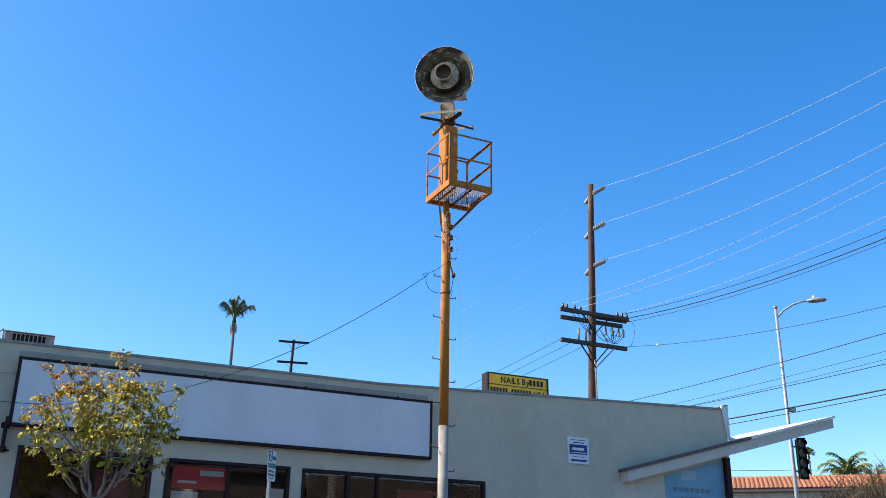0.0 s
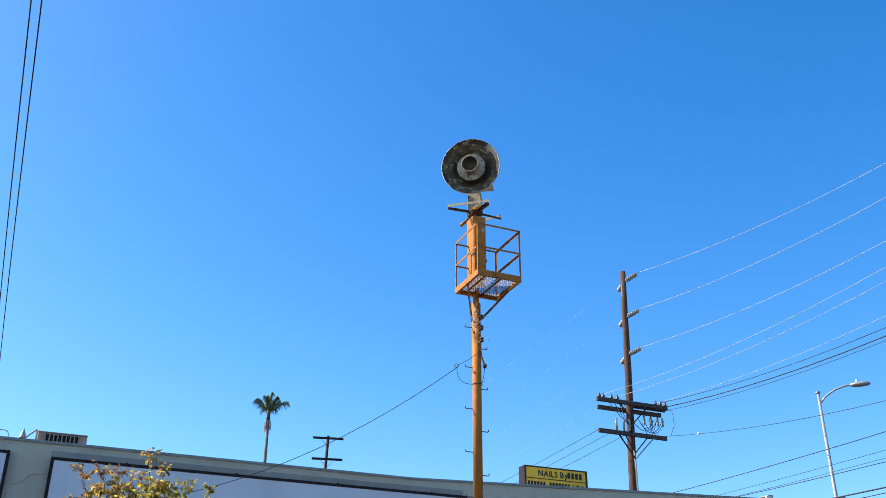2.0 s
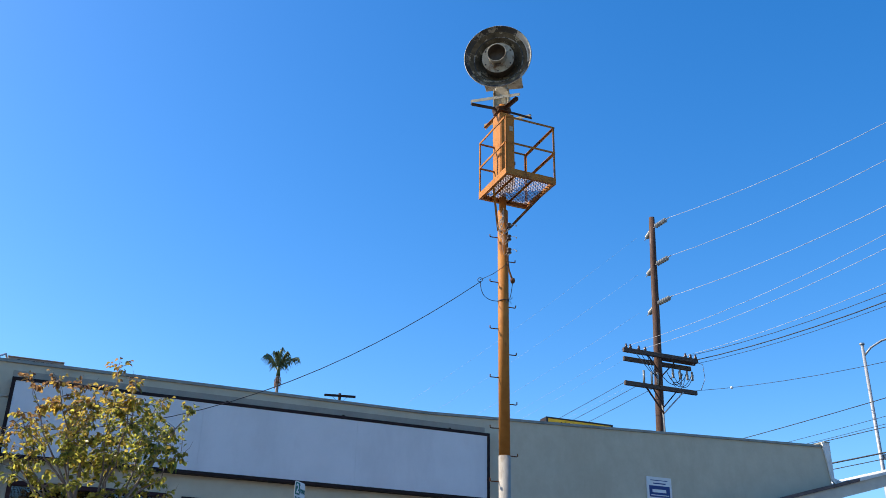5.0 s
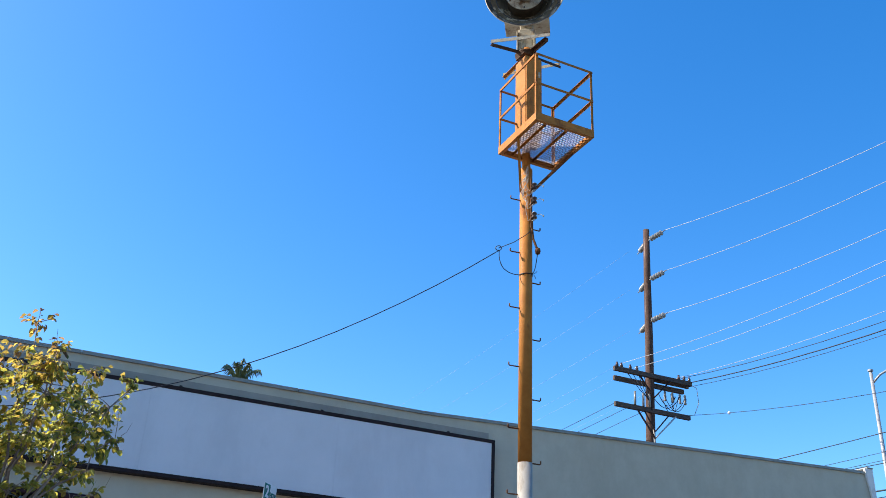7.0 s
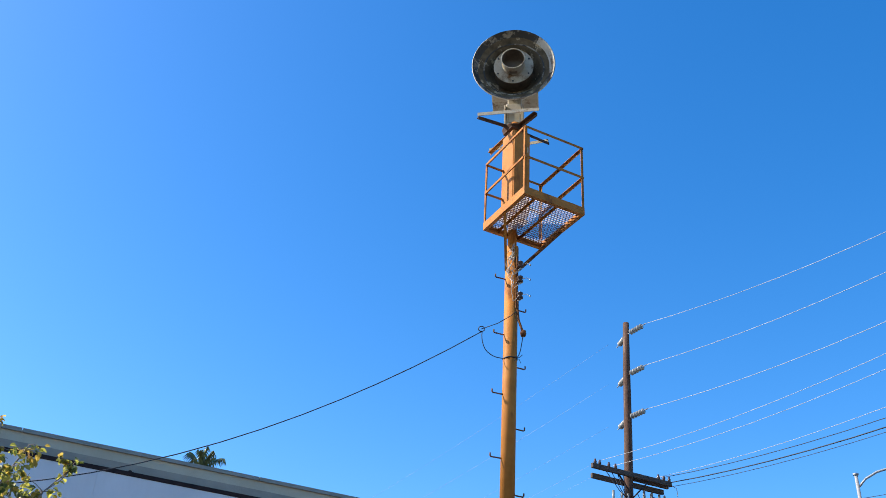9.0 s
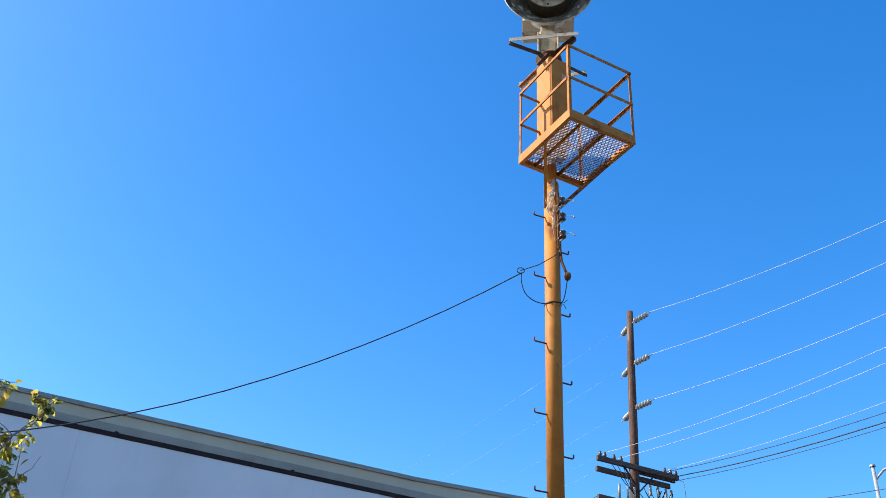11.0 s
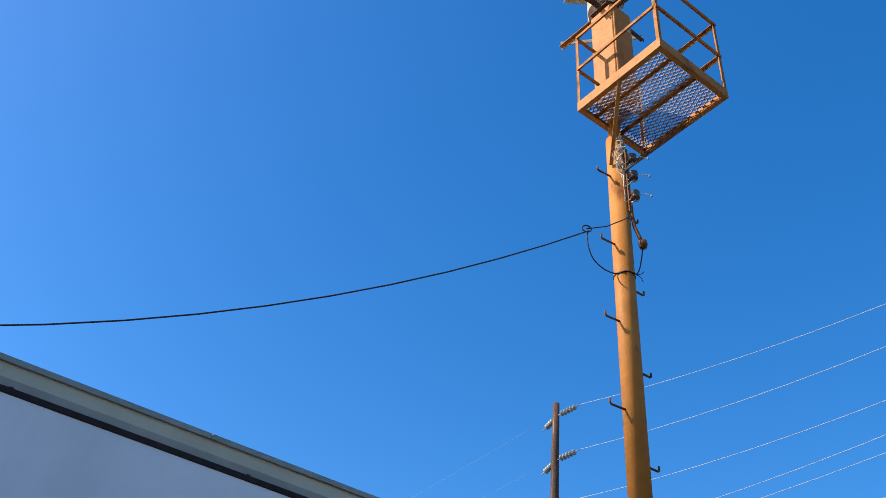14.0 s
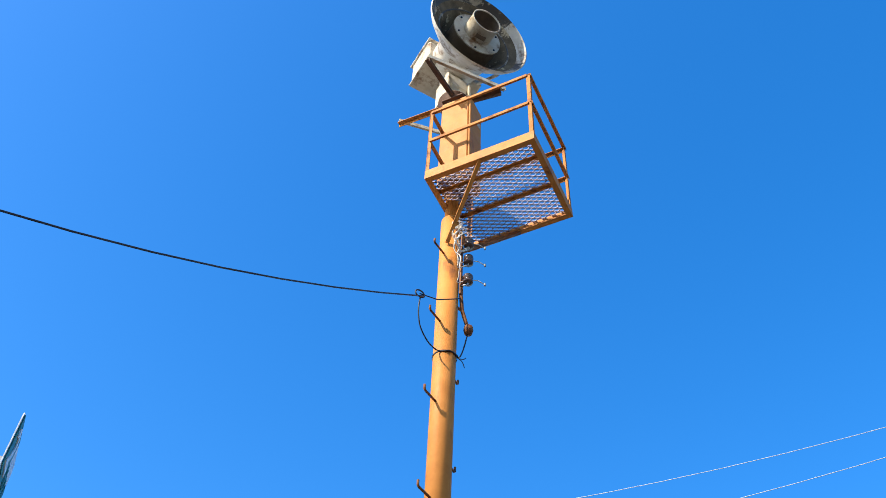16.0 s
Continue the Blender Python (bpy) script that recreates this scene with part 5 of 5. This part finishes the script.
def palm(x, y, height, spread, label, seed, fronds=34, skirt=True):
    rnd = random.Random(seed)
    p = thing("palm_tree", (x, y, 0), label, "palm tree", group="far palms")
    part("trunk", tube(nb(), [(0.15 * math.sin(z * 0.1), 0, z) for z in [height * k / 8 for k in range(9)]], 0.14 if height > 17 else 0.13, 12, 0.11 if height > 17 else 0.09), PALM_TRUNK, p)
    for kind, n in (("crown", fronds), ("skirt", 16 if skirt else 0)):
        if not n:
            continue
        bm = nb()
        for k in range(n):
            az = 2 * math.pi * (k * 0.381966 % 1) + rnd.uniform(-0.2, 0.2)
            el = radians(rnd.uniform(-12, 85)) if kind == "crown" else radians(rnd.uniform(-85, -60))
            ln = spread * rnd.uniform(0.75, 1.0) * (1.0 if kind == "crown" else 0.42)
            w = Vector((math.cos(az) * math.cos(el), math.sin(az) * math.cos(el), math.sin(el)))
            base = Vector((0.15 * math.sin(height * 0.1), 0, height - (0.0 if kind == "crown" else rnd.uniform(0.1, 0.8))))
            mid = base + w * ln * 0.5
            tube(bm, [base, mid], 0.03, 3, 0.02, cap=False)
            side = w.cross(Vector((0, 0, 1))).normalized()
            for q in range(-6, 7):                # a fan of blades with drooping ends
                d = (w * math.cos(q * 0.2) + side * math.sin(q * 0.2)).normalized()
                a = mid + d * ln * 0.34
                b = mid + d * ln * 0.55 + Vector((0, 0, -0.22 * ln))
                s2 = d.cross(Vector((0, 0, 1)))
                s2 = (s2.normalized() if s2.length > 1e-3 else side) * 0.045 * ln
                v = [bm.verts.new(c) for c in (mid, a + s2, b, a - s2)]
                bm.faces.new(v)
        part(kind, bm, PALM_LEAF if kind == "crown" else PALM_DEAD, p, "green fan fronds" if kind == "crown" else "dry brown frond skirt")
    return p




def arching_palm(x, y, height, label, seed, fronds=11, size=1.0, leaf=None, upright=False):
    """A slender palm: a few arching fronds with hanging leaflets over a rusty skirt."""
    rnd = random.Random(seed)
    p = thing("palm_tree", (x, y, 0), label, "palm tree", group="far palms")
    part("trunk", tube(nb(), [(0.12 * math.sin(z * 0.12), 0, z) for z in [height * k / 8 for k in range(9)]], 0.14, 12, 0.095), PALM_TRUNK, p)
    top = Vector((0.12 * math.sin(height * 0.12), 0, height))
    bm = nb()
    for k in range(20):
        az, dz = rnd.uniform(0, 6.28), rnd.uniform(0.0, 0.4)
        w = Vector((math.cos(az), math.sin(az), 0))
        a0 = top + Vector((0, 0, -0.05 - dz)) + w * 0.1
        tube(bm, [a0, a0 + w * 0.12 + Vector((0, 0, -0.1)), a0 + w * rnd.uniform(0.02, 0.16) + Vector((0, 0, -rnd.uniform(0.25, 0.5)))], 0.04, 4, 0.02)
    part("skirt", bm, PALM_DEAD, p, "dry rust-brown frond skirt")
    part("bud", tube(nb(), [top, top + Vector((0, 0, 0.45)), top + Vector((0, 0, 0.8))], 0.15, 10, 0.03), PALM_LEAF, p)
    for k in range(fronds):
        az = 2 * math.pi * (k * 0.381966 % 1) + rnd.uniform(-0.25, 0.25)
        el = radians(88 - 36.0 * k / fronds * (1.0 if fronds < 15 else 1.9) + rnd.uniform(-6, 6))
        ln = rnd.uniform(1.6, 1.9) * size
        w = Vector((math.cos(az), math.sin(az), 0))
        pts, at, e = [], top + Vector((0, 0, 0.2)), el
        for i in range(10):
            pts.append(at)
            at = at + (w * math.cos(e) + Vector((0, 0, math.sin(e)))) * ln / 9
            e -= radians(0.16 * i ** 2.35 * (0.35 + 1.1 * k / fronds) if upright else 1.5 + 2.4 * i + 3.0 * k / fronds)
        bm = tube(nb(), pts, 0.03, 4, 0.008)
        side = w.cross(Vector((0, 0, 1)))
        for i in range(4 if upright else 2, 10):
            for q in range(3):
                c = pts[i].lerp(pts[i - 1], q / 3)
                for sgn in (-1, 1):
                    l2 = size * (0.62 - 0.03 * i + 0.12 * upright) * rnd.uniform(0.8, 1.1)
                    tip = c + side * sgn * l2 * 0.55 + (pts[i] - pts[i - 1]).normalized() * l2 * 0.45 + Vector((0, 0, -l2 * (rnd.uniform(0.3, 0.85) + 0.45 * upright)))
                    m2 = (pts[i] - pts[i - 1]).normalized() * 0.05 * size
                    vs_ = [bm.verts.new(v) for v in (c - m2, c + m2, tip)]
                    bm.faces.new(vs_)
        part("frond", bm, leaf or PALM_LEAF, p)
    return p


arching_palm(14.75, 61.6, 18.55, "tall slender fan palm behind the shop roof", 3, 14, 0.92, PALM_TOP, True)
palm(80.6, 75.0, 16.5, 0.85, "far fan palm near the tiled roof", 5)
palm(74.0, 82.0, 9.8, 1.6, "low far fan palm behind the tiled roof", 8)
palm(69.0, 86.0, 9.4, 1.6, "low far fan palm behind the tiled roof", 9)
arching_palm(71.1, 61.7, 11.6, "bushy light-green palm behind the dry shrubs", 13, 24, 1.7, PALM_FRESH)
arching_palm(74.6, 62.0, 11.0, "bushy light-green palm behind the dry shrubs", 17, 22, 1.5, PALM_FRESH)

# wires that cross far beyond the corner, running level
for z, y in ((12.6, 70.0), (10.4, 70.0), (8.6, 66.0), (14.0, 78.0)):
    w = thing("power_line", (0, 0, 0), "thin black line crossing beyond the corner", "wire", group="overhead lines")
    part("wire", tube(nb(), hanging((20, y + 25, z), (120, y - 45, z), 0.8), 0.02, 5), WIRE_BLACK, w)

# plain block across the street, seen in the shop glass
ob_ = thing("facing_block", (0, -14.0, 0), "plain brown building across the street", "building")
part("wall", bbox((-30, 0, -0.1), (-2, 6.8, 6.2)), FACADE_BROWN, ob_)
part("wall", bbox((-1.9, 1.5, -0.1), (14, 6.5, 6.5)), FACADE_BROWN, ob_)
part("wall", bbox((15, 0, -0.1), (40, 6.8, 6.6)), FACADE_BROWN, ob_)
part("roof", bbox((-1.85, 1.2, 6.5), (14.3, 6.79, 6.7)), ROOF_SHADOW, ob_)
for k in range(7):
    x = -27 + 3.6 * k
    for z in (1.2,):
        part("window", bbox((x, 6.8, z), (x + 2.2, 6.85, z + 2.0)), FRAME_DARK, ob_)


# ---- street tree ----
rnd = random.Random(21)
TX, TY = 2.3, 14.82
tree = thing("street_tree", (TX, TY, 0.1), "young street tree with green, yellow and rusty leaves", "tree")
twigs = []


def limb(pts, r0, r1, name="branch"):
    part(name, tube(nb(), pts, r0, 9 if r0 > 0.02 else 6, r1), BARK, tree)


def bent(a, b, wob, n=5):
    a, b = Vector(a), Vector(b)
    out = [a]
    for i in range(1, n):
        t = i / n
        out.append(a.lerp(b, t) + Vector((rnd.uniform(-wob, wob), rnd.uniform(-wob, wob), rnd.uniform(-wob, wob) * 0.5)) + Vector((0, 0, -0.06 * math.sin(math.pi * t))))
    out.append(b)
    return out


stems = [((-0.12, 0.0), (-0.2, -0.03, 2.72)), ((0.08, 0.04), (0.08, 0.06, 2.76)), ((-0.02, 0.08), (-0.3, 0.12, 2.66)), ((0.12, -0.06), (0.22, -0.08, 2.68))]
ends = []
limb([(0, 0, -0.14), (0.02, 0.01, 0.5), (-0.02, 0.0, 1.2), (-0.05, 0.01, 1.9), (-0.03, 0.0, 2.3)], 0.062, 0.045, "trunk")
for (bx, by), top in stems:
    limb(bent((bx * 0.2 - 0.03, by * 0.2, 2.2), top, 0.02), 0.03, 0.02, "trunk")
    ends.append(Vector(top))
# main limbs reach for the crown's outer points
GOALS = [(0, (-0.93, -0.4, 3.98)), (0, (-0.98, -0.2, 3.66)), (0, (-1.14, 0.45, 3.45)), (0, (-0.62, -0.22, 4.08)), (0, (-0.35, 0.3, 4.15)), (0, (-0.95, 0.4, 3.55)),
         (1, (0.05, -0.03, 4.4)), (1, (0.3, 0.2, 4.25)), (1, (0.66, 0.35, 4.12)), (1, (1.1, 0.34, 4.05)), (1, (0.98, 0.0, 3.38)), (1, (0.65, -0.45, 3.4)),
         (1, (0.3, -0.45, 3.9)), (0, (-0.15, 0.1, 3.9)), (1, (0.68, 0.5, 3.1)), (0, (-0.8, 0.4, 3.05)), (1, (0.15, 0.5, 3.6)), (0, (-0.4, -0.5, 3.3)), (0, (-0.98, 0.15, 3.08)),
         (0, (-0.55, 0.15, 2.74)), (1, (0.2, -0.1, 2.82)), (1, (0.55, 0.1, 2.7)), (1, (0.85, 0.2, 2.86))]
spine = []
for s, g in GOALS:
    s = 2 if s == 0 and g[0] < -0.9 and g[2] < 3.6 else 3 if s == 1 and g[0] > 0.6 else s
    a = ends[s] + Vector((rnd.uniform(-0.02, 0.02), 0, rnd.uniform(-0.3, 0.0)))
    pts = bent(a, g, 0.06, 6)
    limb(pts, 0.017, 0.004)
    spine += [pts[i].lerp(pts[i + 1], f) for i in range(1, 6) for f in (0.0, 0.33, 0.66)] + [pts[-1]]
    twigs.append((pts[-2], Vector(g)))
    for k in range(11 if g[2] > 4.0 else 6):
        d = Vector((rnd.uniform(-1, 1), rnd.uniform(-1, 1), rnd.uniform(-0.6, 0.7))).normalized()
        twigs.append((pts[-1 - k % 2], pts[-1 - k % 2] + d * rnd.uniform(0.08, 0.2)))
# twigs fill an uneven crown, each from the nearest limb
while len(twigs) < 580:
    v = Vector((rnd.gauss(0, 1), rnd.gauss(0, 1), rnd.gauss(0, 1))).normalized() * rnd.random() ** 0.36
    q = Vector((-0.01 + 1.06 * v.x, 0.02 + 0.8 * v.y, 3.45 + 0.74 * v.z))
    q.y += 0.7 * max(0.0, -0.5 - q.x)                                  # the western lobe leans to the wall
    if noise.noise(q * 2.6) < -0.22 or q.z < 2.78 + 0.1 * noise.noise(q * 5):
        continue
    p = min(spine, key=lambda c: (c - q).length)
    d = (q - p).length
    if d < 0.55:
        twigs.append((p.lerp(q, max(0.0, 1 - 0.34 / max(d, 0.01))) if d > 0.34 else p, q))
for p, q in twigs:
    mid = p.lerp(q, 0.5) + Vector((rnd.uniform(-0.03, 0.03), rnd.uniform(-0.03, 0.03), rnd.uniform(-0.01, 0.03)))
    part("twig", tube(nb(), [p, mid, q], 0.005, 4, 0.002, cap=False), BARK, tree)
# bare twigs at the rim and a thin side branch
for g in ((1.08, 0.0, 3.3), (1.02, 0.1, 3.05), (1.1, -0.1, 3.55), (-1.32, -0.12, 3.42), (-1.24, 0.0, 3.4), (-1.18, 0.0, 3.22), (0.9, 0.1, 3.0), (-0.35, 0.0, 4.3), (0.25, 0.1, 4.42), (-0.15, 0.2, 4.3)):
    p = min(spine, key=lambda c: (c - Vector(g)).length)
    part("twig", tube(nb(), bent(p, g, 0.03, 4), 0.005, 4, 0.0015, cap=False), BARK, tree)


def leaf_points(fold, curl):
    """A folded, pointed leaf blade along +x, one unit long."""
    rows = [(0.0, 0.0), (0.1, 0.13), (0.33, 0.33), (0.64, 0.33), (0.89, 0.19), (1.0, 0.0)]
    mid = [(x, 0.0, -curl * x * x) for x, _ in rows]
    lft = [(x, w, fold * w - curl * x * x) for x, w in rows[1:-1]]
    rgt = [(x, -w, fold * w - curl * x * x) for x, w in rows[1:-1]]
    return mid, lft, rgt


def add_leaf(bm, m, fold, curl):
    mid, lft, rgt = leaf_points(fold, curl)
    M = [bm.verts.new(m @ Vector(c)) for c in mid]
    for side in (lft, rgt):
        S = [bm.verts.new(m @ Vector(c)) for c in side]
        bm.faces.new((M[0], M[1], S[0]))
        for i in range(3):
            bm.faces.new((M[i + 1], M[i + 2], S[i + 1], S[i]))
        bm.faces.new((M[4], M[5], S[3]))


def leaf_pose(p, d):
    d = (d + Vector((rnd.uniform(-0.8, 0.8), rnd.uniform(-0.8, 0.8), rnd.uniform(-1.3, 0.1)))).normalized()
    q = d.to_track_quat('X', 'Z').to_matrix().to_4x4() @ pose(0, 0, 0, rnd.uniform(-50, 50))
    s = rnd.uniform(0.044, 0.078)
    return Matrix.Translation(p) @ q @ Matrix.Diagonal((s, s, s, 1))


leaves = []
for p, q in twigs:
    d = (q - p).normalized()
    for k in range(rnd.randint(6, 10)):
        t = rnd.random() ** 0.7
        at = p.lerp(q, t) + Vector((rnd.uniform(-0.03, 0.03), rnd.uniform(-0.03, 0.03), rnd.uniform(-0.03, 0.02)))
        rust = at.z - 3.85 - 0.52 * at.x + rnd.gauss(0, 0.25)          # the high, outer side has turned
        kind = 2 if rust > 0.43 else 1 if rust > -0.04 or rnd.random() < 0.13 else 0
        if at.z > 4.1 and rnd.random() < 0.3:
            continue
        leaves.append((at, leaf_pose(at, d), kind))
MATS = (LEAF_GREEN, LEAF_YELLOW, LEAF_RUST)
shapes = []
for kind in range(3):
    for fold, curl in ((0.5, 0.15), (0.8, 0.3)):
        bm = nb()
        add_leaf(bm, Matrix.Identity(4), fold, curl)
        me = bpy.data.meshes.new("leaf")
        bm.to_mesh(me)
        bm.free()
        me.materials.append(MATS[kind])
        shapes.append(me)
leaves.sort(key=lambda v: v[0].y - 0.4 * abs(v[0].x) - 0.3 * v[0].z)
for at, m, kind in leaves[:290]:
    ob = new("leaf", shapes[kind * 2 + rnd.randint(0, 1)])
    ob.parent = tree
    ob.matrix_local = m
rest = [nb(), nb(), nb()]
for at, m, kind in leaves[290:]:
    add_leaf(rest[kind], m, rnd.uniform(0.35, 0.9), rnd.uniform(0.05, 0.35))
for kind, bm in enumerate(rest):
    tagged(part("foliage", bm, MATS[kind], tree, ("green leaves", "yellow leaves", "rust-brown leaves")[kind]), kind="stuff")
